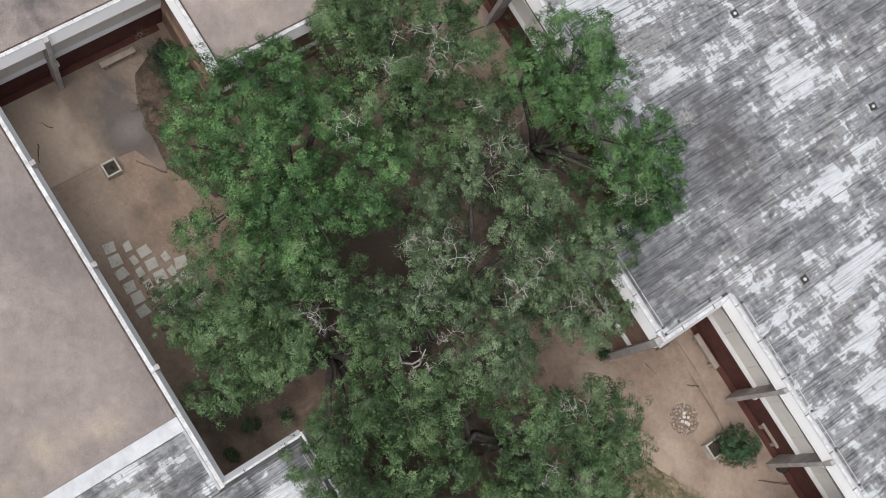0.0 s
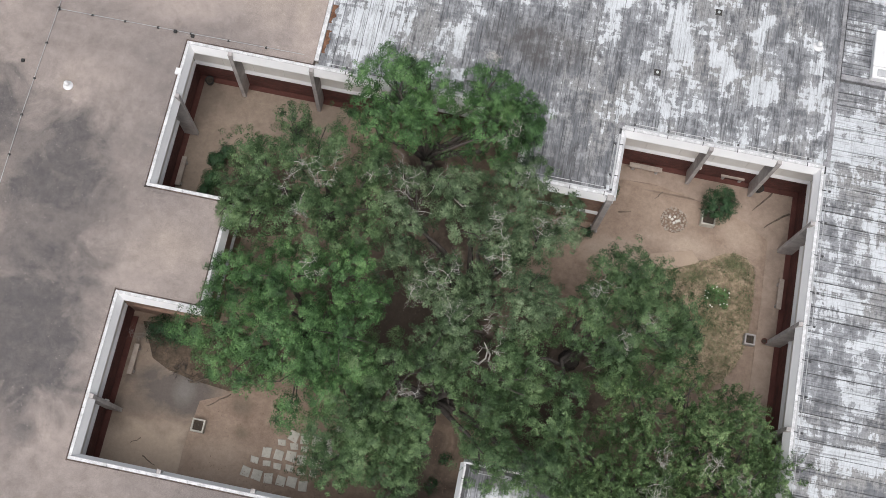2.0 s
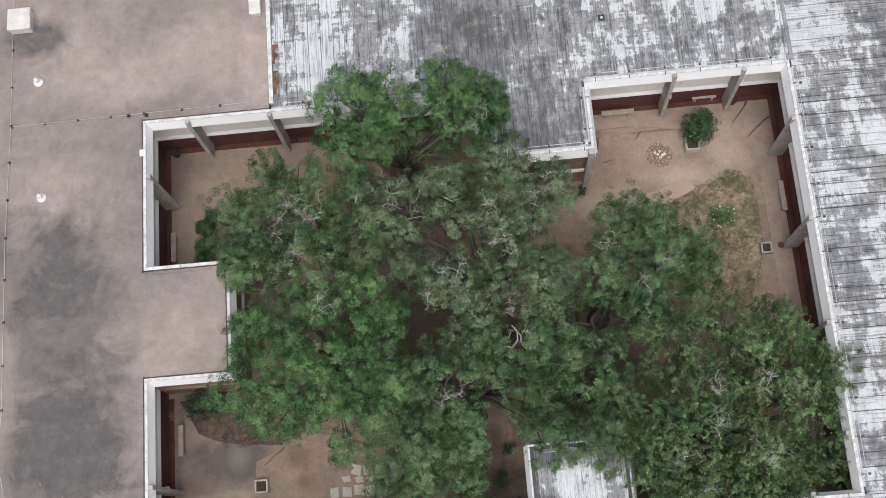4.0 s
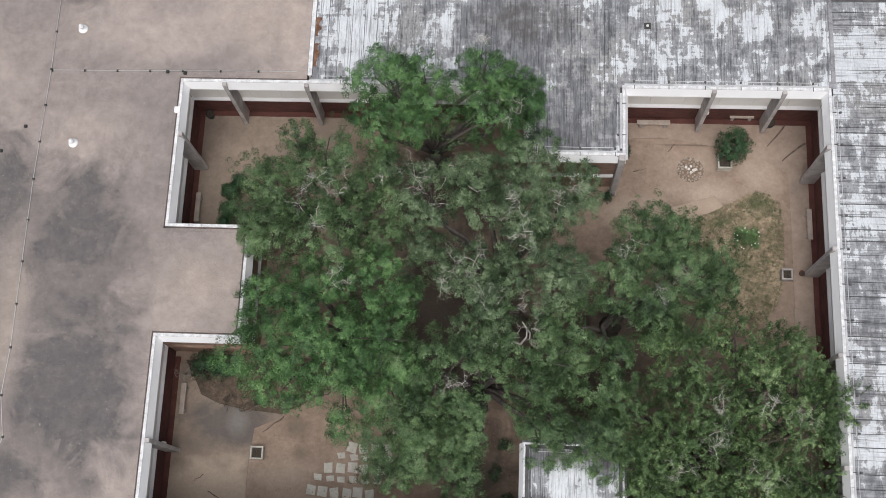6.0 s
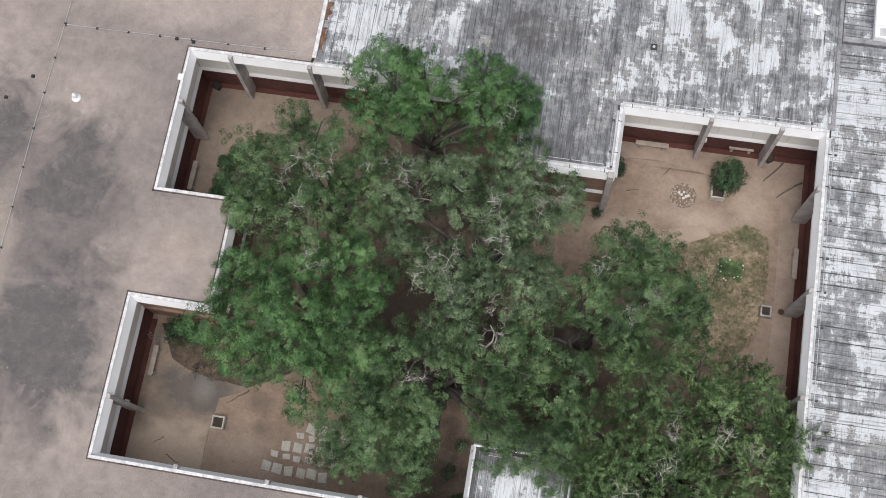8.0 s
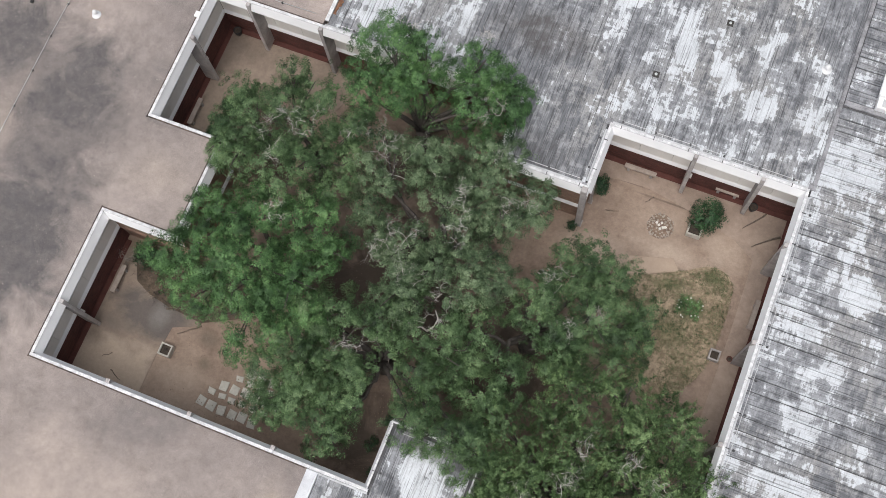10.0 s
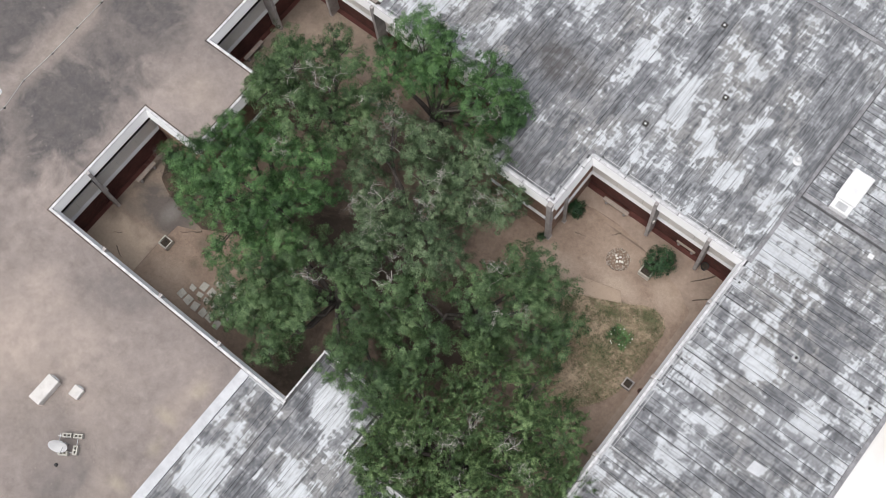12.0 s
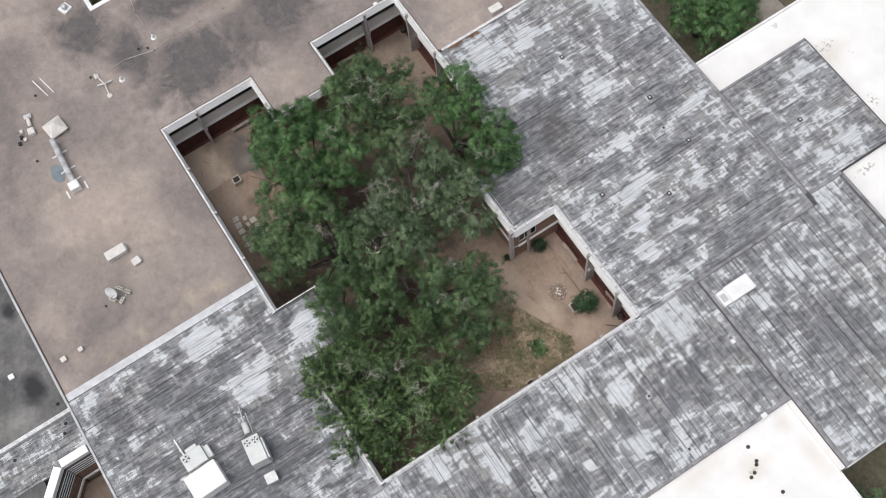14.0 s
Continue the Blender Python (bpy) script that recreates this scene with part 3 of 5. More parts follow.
gravel_roof = roof_base("roof_1", [(-23.6, -16, -12.55, 40), (-40, -16, -23.6, -2.9), (-40, 12, -23.6, 40), (-12.55, 3.15, -9.22, 7.71), (-12.55, 13.96, -7.35, 40), (-12.55, -16, -0.45, -3.27)],
                        GRAVEL, "flat tan gravel roof with grey weather stains", ROOF)
felt_north = roof_base("roof_2", [(-7.15, 13.96, 14.3, 26.7), (1.87, 11.02, 5.77, 13.96), (5.1, 26.7, 13.4, 33.3)], TAR, "flat roof of grey felt strips with flaking white coating")
felt_south = roof_base("roof_3", [(0.05, -16, 14.3, -3.27), (1.97, -3.27, 5.68, -0.54)], TAR, "flat roof of grey felt strips with flaking white coating")
felt_east = roof_base("roof_4", [(14.3, -22, 22.5, 26.7), (13.95, -3.27, 14.3, 13.96), (22.5, 18.06, 27.0, 29.2), (13.4, 26.7, 22.5, 29.2)], TAR, "flat roof of grey felt strips with flaking white coating")
roof_base("roof_5", [(2.7, 26.7, 5.1, 60), (5.1, 33.3, 13.4, 60), (13.4, 29.2, 60, 60)], WHITE_ROOF, "bright white coated flat roof", ROOF - 0.45, 0.4)
roof_base("roof_6", [(22.5, -40, 27.0, 18.06), (27.0, -40, 46.0, 17.65)], WHITE_ROOF, "bright white coated flat roof", ROOF - 0.28, 0.4)
roof_base("roof_7", [(-40, -45, 0.2, -16)], OLD_FELT, "grey mineral felt roof with a damp stain", ROOF - 0.4, 0.4)
low_roof = roof_base("roof_8", [(0.5, -45, 3.2, -16), (3.2, -45, 4.6, -19.2), (4.6, -45, 22.8, -24)], OLD_FELT, "grey felt roof with pale coating", ROOF - 0.45, 0.4)

STRIPS = {}


def strip_mesh(length, width, material, key):
    if (length, width, key) not in STRIPS:
        bm = add_box(bmesh.new(), 0, 0, -0.03, length, width, 0.0)
        for v in bm.verts:
            if v.co.z > -0.01:
                v.co.z += 0.022 * (1 - v.co.y / width)
        STRIPS[(length, width, key)] = mesh_of("felt_strip", bm, material)
    return STRIPS[(length, width, key)]


def lay_felt(parent, x0, y0, x1, y1, along, top=ROOF, skin=None):
    """Cover a field with lapped strips of felt."""
    pos, end = (y0, y1) if along == "x" else (x0, x1)
    while pos < end - 0.05:
        w = min(random.choice((0.44, 0.48, 0.51, 0.53)), end - pos)
        gap = random.choice((0.016, 0.022, 0.03, 0.038)) if along == "x" else random.choice((0.005, 0.008, 0.012, 0.018))
        w = round(w, 3)
        if along == "x":
            shared("felt_strip", strip_mesh(x1 - x0, w, skin or FELT_EW, "x"), parent, pose(x0, pos, top))
        else:
            shared("felt_strip", strip_mesh(y1 - y0, w, skin or FELT_NS, "y"), parent, pose(pos + w, y0, top, 0, 0, 90))
        pos += w + gap


lay_felt(felt_north, -7.13, 14.14, 2.05, 26.44, "y")
lay_felt(felt_north, 2.06, 11.2, 5.58, 26.44, "y")
lay_felt(felt_north, 5.59, 14.14, 14.08, 26.44, "y")
lay_felt(felt_north, 5.3, 26.72, 13.36, 33.2, "y")
lay_felt(felt_south, 0.06, -15.94, 2.14, -3.45, "y", ROOF, FELT_S)
lay_felt(felt_south, 2.15, -15.94, 5.5, -0.72, "y", ROOF, FELT_S)
lay_felt(felt_south, 5.51, -15.94, 14.0, -3.45, "y", ROOF, FELT_S)
lay_felt(felt_east, 14.13, -22, 22.3, 18.0, "x")
lay_felt(low_roof, 0.55, -30, 3.15, -16.15, "y", ROOF - 0.415, FELT_S)
lay_felt(felt_east, 13.62, 26.72, 14.28, 28.98, "x")
lay_felt(felt_east, 14.3, 18.32, 26.98, 28.98, "x")


def raised(name, rects, z0, z1, material, label):
    bm = bmesh.new()
    for x0, y0, x1, y1 in rects:
        add_box(bm, x0, y0, z0, x1, y1, z1, 0.012)
    return solid(name, bm, material, label, "trim", "structure")


raised("trim", [(-7.33, 14.3, -7.15, 40)], ROOF - 0.05, ROOF + 0.07, COPING, "white metal flashing between two roofs")
raised("trim", [(-0.44, -15.9, 0.04, -3.4)], ROOF - 0.05, ROOF + 0.06, PALE_EDGE, "wide pale flashing between two roofs")
raised("trim", [(14.09, 14.28, 14.26, 26.44), (14.02, -15.8, 14.25, -3.58), (14.3, 18.06, 26.98, 18.3)], ROOF - 0.05, ROOF + 0.03, SEAM, "grey seam strip along the felt roof")
raised("trim", [(13.96, 14.05, 14.27, 14.27), (5.5, 13.97, 5.77, 14.24), (13.98, -3.56, 14.26, -3.3), (5.46, 10.96, 5.72, 11.22), (5.5, -0.8, 5.72, -0.6)], ROOF - 0.03, ROOF + 0.042, SEAM, "grey felt corner patch at the roof edge")
raised("trim", [(-7.0, 26.45, 13.4, 26.68), (22.31, -22, 22.5, 18.02), (5.12, 26.72, 5.28, 33.2), (13.37, 26.72, 13.6, 29.1), (13.62, 29.0, 27.0, 29.18)], ROOF - 0.05, ROOF + 0.04, SEAM, "grey edge strip of the felt roof")
raised("trim", [(0.26, -45, 0.5, -16.02)], ROOF - 0.6, ROOF - 0.12, COPING, "white parapet between two low roofs")
raised("trim", [(-40, -16.12, 0.0, -15.98), (0.0, -16.1, 22.5, -15.96)], ROOF - 0.1, ROOF + 0.08, GREY_EDGE, "pale metal roof edge with dark tar line")
raised("trim", [(-40, -15.96, -0.5, -15.90)], ROOF - 0.1, ROOF + 0.03, RUSTY, "dark tar line along the gravel roof")
raised("trim", [(-23.6, -2.9, -23.3, 12), (-40, -3.2, -23.3, -2.9)], ROOF - 0.4, ROOF + 0.08, WHITE, "white metal edge round a small court")
raised("trim", [(22.52, 17.72, 27.0, 18.05)], ROOF - 0.3, ROOF - 0.14, WHITE_ROOF, "white upstand of the coated roof")
raised("trim", [(27.02, 17.66, 46, 17.76)], ROOF - 0.6, ROOF - 0.22, WHITE, "white edge of the coated roof")
raised("trim", [(27.0, 18.08, 27.1, 29.2)], ROOF - 0.3, ROOF + 0.06, GREY_EDGE, "pale metal edge of the felt roof")
raised("trim", [(2.55, 26.8, 2.7, 60)], ROOF - 0.6, ROOF - 0.32, WHITE, "white edge of the coated roof")

# outer walls below the roofs
outer = bmesh.new()
for x0, y0, x1, y1 in ((-7.05, 26.4, 2.7, 26.65), (2.75, 26.7, 2.95, 60), (27.02, 17.4, 46.0, 17.6), (45.8, -40, 46.0, 17.4), (26.9, 18.4, 27.05, 29.1), (-23.55, -2.9, -23.35, 12), (-40, -3.15, -23.6, -2.95), (-40, 12.05, -23.6, 12.25), (3.0, -45, 3.15, -45.2)):
    add_box(outer, x0, y0, -0.06, x1, y1, ROOF - 0.7 if y0 == -40 or y1 == 17.6 else ROOF - 0.54)
solid("wall_outer", outer, WHITE, "plain white outer walls of the building", "wall", "structure")


# ---------------------------------------------------------------- court facades
D_MAIN, D_BAY, THICK, BAND = 0.55, 0.25, 0.2, 0.222
FACE, FACE_LOW, SILL, PANEL_TOP = 0.05, ROOF - 0.46, 1.42, 2.5
COURT = [(13.83, 13.84), (5.89, 13.84), (5.89, 10.9), (1.75, 10.9), (1.75, 13.84), (-12.43, 13.84), (-12.43, 7.83), (-9.1, 7.83), (-9.1, 3.03), (-12.43, 3.03), (-12.43, -3.15), (1.85, -3.15), (1.85, -0.42), (5.8, -0.42), (5.8, -3.15), (13.83, -3.15)]
BAY_SIDES = {1, 2, 3, 6, 7, 8, 11, 12, 13}
GRAVEL_SIDES = {5, 6, 7, 8, 9, 10}
NAMES = {0: "wall_north_1", 1: "wall_bay_1", 2: "wall_bay_2", 3: "wall_bay_3", 4: "wall_north_2", 5: "wall_west_1", 6: "wall_bay_4", 7: "wall_bay_5", 8: "wall_bay_6", 9: "wall_west_2", 10: "wall_south_1", 11: "wall_bay_7", 12: "wall_bay_8", 13: "wall_bay_9", 14: "wall_south_2", 15: "wall_east"}


def depth_of(i):
    return D_BAY if i % 16 in BAY_SIDES else D_MAIN


def turn_left(i):
    (ax, ay), (bx, by), (cx, cy) = COURT[i - 1], COURT[i % 16], COURT[(i + 1) % 16]
    return (bx - ax) * (cy - by) - (by - ay) * (cx - bx) > 0


def window(parent, x0, x1, d, z0, z1, bars, steel=WHITE):
    """A steel window in the wall: its frame, its panes and a sill behind the wall's face."""
    bm = bmesh.new()
    y0, y1 = -d - 0.12, -d - 0.06
    for a, b in ((x0, x0 + 0.05), (x1 - 0.05, x1)):
        add_box(bm, a, y0, z0, b, y1, z1)
    add_box(bm, x0 + 0.05, y0, z1 - 0.05, x1 - 0.05, y1, z1)
    add_box(bm, x0 + 0.05, y0, z0, x1 - 0.05, y1, z0 + 0.05)
    for k in range(1, bars):
        xm = x0 + (x1 - x0) * k / bars
        add_box(bm, xm - 0.02, y0 + 0.005, z0 + 0.05, xm + 0.02, y1 - 0.005, z1 - 0.05)
    w = part("window", bm, steel, parent, "steel window frame with dark glass")
    for k in range(bars):
        a, b = x0 + 0.03 + (x1 - x0 - 0.06) * k / bars, x0 + 0.03 + (x1 - x0 - 0.06) * (k + 1) / bars
        part("pane", box(a, y0 + 0.025, z0 + 0.03, b - 0.004, y0 + 0.035, z1 - 0.03), GLASS, w)
    return w


def facade(i):
    (ax, ay), (bx, by) = COURT[i], COURT[(i + 1) % 16]
    length = math.hypot(bx - ax, by - ay)
    cross = abs(bx - ax) > abs(by - ay)
    bay, gravel = i in BAY_SIDES, i in GRAVEL_SIDES
    label = "brown brick wall below a white roof edge, with a white ledge" if bay else "grey panelled wall with a high window strip, white ledge and red brick foot"
    root = thing(NAMES[i], label, "wall", (ax, ay, 0), math.degrees(math.atan2(by - ay, bx - ax)), kind="structure")
    d = depth_of(i)
    lo = turn_left(i)
    hi = turn_left(i + 1)
    # ends of the fascia, the coping and the lines behind it, mitred by turns at the corners
    back = FACE + 0.06
    f0 = (-back if lo else FACE) if cross else (-FACE if lo else back)
    f1 = length + ((back if hi else -FACE) if cross else (FACE if hi else -back))
    p0 = (-BAND if lo else 0.09) if cross else (-0.09 if lo else BAND)
    p1 = length + ((BAND if hi else -0.09) if cross else (0.09 if hi else -BAND))
    k0 = (-BAND if lo else BAND) if cross else (-BAND - 0.07 if lo else BAND + 0.07)
    k1 = length + ((BAND if hi else -BAND) if cross else (BAND + 0.07 if hi else -BAND - 0.07))
    w0 = -depth_of(i - 1) if lo else depth_of(i - 1) + (0 if cross else THICK)
    w1 = length + (depth_of(i + 1) if hi else -depth_of(i + 1) - (0 if cross else THICK))
    face, ends = bmesh.new(), []
    for xa in (f0, f1):
        ends.append([face.verts.new((xa, py, pz)) for py, pz in ((-back, FACE_LOW), (0.05, FACE_LOW), (0.055, FACE_LOW + 0.03), (-back + 0.005, ROOF + 0.03), (-back - 0.03, ROOF + 0.03))])
    face.faces.new(ends[0])
    face.faces.new(ends[1][::-1])
    for k in range(5):
        face.faces.new((ends[0][k], ends[1][k], ends[1][(k + 1) % 5], ends[0][(k + 1) % 5]))
    part("fascia", face, FASCIA_PAINT, root, "deep white painted fascia board")
    pos = p0
    while pos < p1 - 0.2:
        e = min(pos + random.choice((1.5, 1.55, 3.05)), p1)
        part("coping", box(pos + 0.005, -0.17 if i in (11, 12, 13) else -0.22, ROOF + 0.012, e - 0.005, -0.09, ROOF + 0.055 + random.uniform(0, 0.012), 0.012), COPING, root, "dirty white metal coping")
        pos = e
    split = 9.0 if i == 4 else length
    if gravel or i == 4:
        t0 = split + 0.1 if i == 4 else k0
        t1 = 11.9 if i == 10 else k1
        part("tar_line", box(t0, -0.275, ROOF, t1, -0.224, ROOF + 0.05), RUSTY, root, "dark tar line behind the coping")
        part("gravel_stop", box(t0 + 0.08, -0.40, ROOF - 0.01, t1 - 0.08, -0.28, ROOF + 0.025), GRAVEL, root)
    if i == 10:
        part("roof_kerb", box(12.0, -0.31, ROOF - 0.05, k1, -0.226, ROOF + 0.035, 0.015), GREY_EDGE, root, "pale sloping kerb of the felt roof")
    if not gravel and i not in (11, 12, 13):
        part("roof_kerb", box(p0 + (0.0 if cross else 0.2), -0.31, ROOF - 0.05, split if i == 4 else p1 - (0.0 if cross else 0.2), -0.226, ROOF + 0.035, 0.015), GREY_EDGE, root, "pale sloping kerb of the felt roof")
    part("soffit", box(w0 + 0.01, -d - THICK, FACE_LOW + 0.012, w1 - 0.01, -back - 0.004, FACE_LOW + 0.03), SOFFIT, root)
    # wall from the ground up
    brick = BROWN_BRICK if bay else RED_BRICK
    part("brick_foot", box(w0, -d - THICK, -0.05, w1, -d, SILL), brick, root, "brown brick" if bay else "dark red brick")
    sill = bmesh.new()
    ends = []
    for xa in (w0 + 0.02, w1 - 0.02):
        ends.append([sill.verts.new((xa, py, pz)) for py, pz in ((-d - THICK + 0.02, SILL), (-d + 0.08, SILL), (-d + 0.08, SILL + 0.07), (-d - 0.01, SILL + 0.22), (-d - THICK + 0.02, SILL + 0.22))])
    sill.faces.new(ends[0])
    sill.faces.new(ends[1][::-1])
    for k in range(5):
        sill.faces.new((ends[0][k], ends[1][k], ends[1][(k + 1) % 5], ends[0][(k + 1) % 5]))
    part("ledge", sill, BROWN_BRICK if i in (6, 8) else FASCIA_PAINT, root, "brown brick ledge" if i in (6, 8) else "white painted sloping ledge")
    n = max(1, round((w1 - w0) / 1.42))
    step = (w1 - w0) / n
    for k in range(n):
        a, b = w0 + step * k, w0 + step * (k + 1)
        if bay:
            with_window = (k in (0, n - 1)) and i in (1, 3, 6, 8, 11, 13) and ((k == 0) == (not lo))
            if with_window:
                window(root, a + 0.12, b - 0.12, d, 1.85, 3.6, 3)
                part("brick_panel", box(a, -d - THICK, SILL + 0.22, b, -d, 1.85), BROWN_BRICK, root)
                part("brick_panel", box(a, -d - THICK, 3.6, b, -d, FACE_LOW + 0.01), BROWN_BRICK, root)
                part("brick_panel", box(a, -d - THICK, 1.85, a + 0.12, -d, 3.6), BROWN_BRICK, root)
                part("brick_panel", box(b - 0.12, -d - THICK, 1.85, b, -d, 3.6), BROWN_BRICK, root)
            else:
                part("brick_panel", box(a, -d - THICK, SILL + 0.22, b, -d, FACE_LOW + 0.01), BROWN_BRICK, root)
        else:
            part("panel", box(a + 0.006, -d - THICK, SILL + 0.22, b - 0.006, -d, PANEL_TOP, 0.006), PANEL, root)
            window(root, a, b, d, PANEL_TOP, FACE_LOW + 0.01, 2, BRONZE)
    if not bay:
        part("floor_strip", box(w0 if cross else w0 + 0.24, -d, 0.0, w1 if cross else w1 - 0.24, -d + 0.24, 0.06, 0.01), RED_FLOOR, root, "red concrete strip at the wall's foot")
    if not gravel:
        clip = mesh_of("roof_clip", add_box(box(-0.014, -0.26, ROOF + 0.03, 0.014, -0.10, ROOF + 0.08), -0.04, -0.47, ROOF, 0.04, -0.38, ROOF + 0.085, 0.01), TAR)
        part("conductor_wire", tube([(p0 + 0.45, -0.42, ROOF + 0.06), ((split if i == 4 else p1) - 0.45, -0.42, ROOF + 0.06)], 0.012, 5), METAL, root, "thin grey conductor wire")
        pos = 0.55
        while pos < split - 0.2:
            shared("roof_clip", clip, root, pose(pos + random.uniform(-0.06, 0.06), 0.03 if i != 15 else -0.1, 0))
            pos += 1.42
    return root


for i in range(16):
    facade(i)

# concrete fins that stand before the walls and carry the roof edge

def fin(x, y, turn, lamp=False, deep=0.55):
    root = thing("concrete_fin", "grey weathered concrete fin column from ground to roof edge", "column", (x, y, 0), turn, "court columns")
    bm = bmesh.new()
    prof = [(0.11, 0.0), (0.11, ROOF + 0.05), (-0.06, ROOF + 0.05), (-0.06, ROOF - 0.06), (0.085, FACE_LOW + 0.03), (0.085, FACE_LOW - 0.02), (-deep, FACE_LOW - 0.02), (-deep, 0.0)]
    faces = []
    for s in (-0.085, 0.085):
        faces.append([bm.verts.new((s, py, pz)) for py, pz in prof])
    bm.faces.new(faces[0])
    bm.faces.new(faces[1][::-1])
    for k in range(8):
        bm.faces.new((faces[0][k], faces[1][k], faces[1][(k + 1) % 8], faces[0][(k + 1) % 8]))
    bmesh.ops.recalc_face_normals(bm, faces=bm.faces)
    bmesh.ops.bevel(bm, geom=list(bm.edges), offset=0.008, segments=1, affect="EDGES")
    part("shaft", bm, CONCRETE, root)
    if lamp:
        part("lamp_box", box(-0.17, -0.1, 1.9, -0.087, 0.05, 2.12, 0.012), PALE_METAL, root, "small grey lamp box")
    return root


for x in (9.4, 12.22, -10.8, -7.36, -3.9):
    fin(x, 13.87, 180, x == 9.4)
for y in (11.53, 7.34, 3.15, -1.05):
    fin(13.86, y, 90)
fin(-12.46, 11.6, -90, True)
fin(-12.46, -0.93, -90, True)
for x in (-9.2, -5.6, -2.0, 9.4, 12.2):
    fin(x, -3.18, 0)
bay_post = thing("concrete_post", "square grey concrete post at the corner of the bay", "column", (5.66, 10.9, 0), group="court columns")
part("shaft", box(-0.13, -0.13, 0, 0.13, 0.13, ROOF + 0.09, 0.02), CONCRETE, bay_post)
part("foot", box(-0.17, -0.17, 0, 0.17, 0.17, 0.06, 0.015), CONCRETE, bay_post)
bay_post = thing("concrete_post", "slender grey concrete post beside the bay window", "column", (5.83, 12.0, 0), group="court columns")
part("shaft", box(-0.07, -0.07, 0, 0.07, 0.07, FACE_LOW + 0.02, 0.015), CONCRETE, bay_post)
part("foot", box(-0.1, -0.1, 0, 0.1, 0.1, 0.05, 0.01), CONCRETE, bay_post)

# the small court beyond the southern roof: slanted walls with louvred windows
for name, (ax, ay), (bx, by) in (("wall_far_1", (3.25, -16.2), (3.25, -17.9)), ("wall_far_2", (3.25, -17.9), (7.2, -21.6))):
    far = thing(name, "brown wall with dark louvred windows under a white roof edge", "wall", (ax, ay, 0), math.degrees(math.atan2(by - ay, bx - ax)), kind="structure")
    L = math.hypot(bx - ax, by - ay)
    part("coping", box(0, -0.5, ROOF - 0.4, L, 0.0, ROOF + 0.02, 0.015), FASCIA_PAINT, far, "broad white roof edge")
    part("brick_foot", box(0, -0.3, 0, L, -0.1, 0.8), BROWN_BRICK, far)
    part("ledge", box(0, -0.3, 0.8, L, 0.05, 1.0, 0.01), FASCIA_PAINT, far, "white painted ledge")
    part("panel", box(0, -0.25, 1.0, L, -0.04, 2.1), BROWN_BRICK, far)
    part("pane", box(0, -0.10, 2.1, L, -0.07, ROOF - 0.4), GLASS, far, "dark window glass")
    for k in range(5):
        part("louvre", box(0, -0.06, 2.2 + 0.3 * k, L, -0.01, 2.225 + 0.3 * k), WHITE, far)
solid("court_floor", box(3.3, -24, -0.06, 12, -16.2, 0.0), SLAB, "brown dusty paving of the small court", "ground", "structure")


# ---------------------------------------------------------------- trees and shrubs
TALL = 1.07


def leaves(name, centres, material, parent, seed, size=0.11, label="", spike=0.0):
    """Many small leaves round the given (point, outward, radius, count) clumps, as one mesh."""
    rng = np.random.default_rng(seed)
    pts, outs, axes = [], [], []
    for c, o, r, n in centres:
        d = rng.normal(size=(n, 3))
        d /= np.linalg.norm(d, axis=1)[:, None] + 1e-9
        rad = r * rng.uniform(0.1, 1.0, n) ** 0.45
        spray = d * rad[:, None] * np.array((1.0, 1.0, 0.75))
        if spike:
            along = np.array(o) / (np.linalg.norm(o) + 1e-9) + rng.normal(size=3) * 0.35
            spray = spray * 0.5 + along * (r * spike * rng.uniform(-0.6, 1.0, n))[:, None]
        pts.append(spray + np.array(c))
        outs.append(d * 0.45 + np.array(o))
        axes.append(d)
    p = np.concatenate(pts)
    n = len(p)
    nrm = np.concatenate(outs) + rng.normal(size=(n, 3)) * 0.28
    nrm /= np.linalg.norm(nrm, axis=1)[:, None] + 1e-9
    a = np.concatenate(axes) + rng.normal(size=(n, 3)) * 0.55
    u = a - nrm * np.sum(a * nrm, axis=1)[:, None]
    u /= np.linalg.norm(u, axis=1)[:, None] + 1e-9
    v = np.cross(nrm, u)
    ln = size * rng.uniform(0.6, 1.4, n)[:, None]
    wd = ln * rng.uniform(0.3, 0.52, n)[:, None]
    co = np.empty((n, 4, 3))
    co[:, 0] = p - u * ln * 0.5
    co[:, 1] = p + v * wd * 0.5 + nrm * ln * 0.08
    co[:, 2] = p + u * ln * 0.5 - nrm * ln * 0.12
    co[:, 3] = p - v * wd * 0.5 + nrm * ln * 0.08
    me = bpy.data.meshes.new(name)
    me.vertices.add(4 * n)
    me.vertices.foreach_set("co", co.ravel())
    me.loops.add(4 * n)
    me.loops.foreach_set("vertex_index", np.arange(4 * n))
    me.polygons.add(n)
    me.polygons.foreach_set("loop_start", np.arange(n) * 4)
    me.update(calc_edges=True)
    me.materials.append(material)
    ob = new(name, me)
    ob.parent = parent
    return tagged(ob, label)


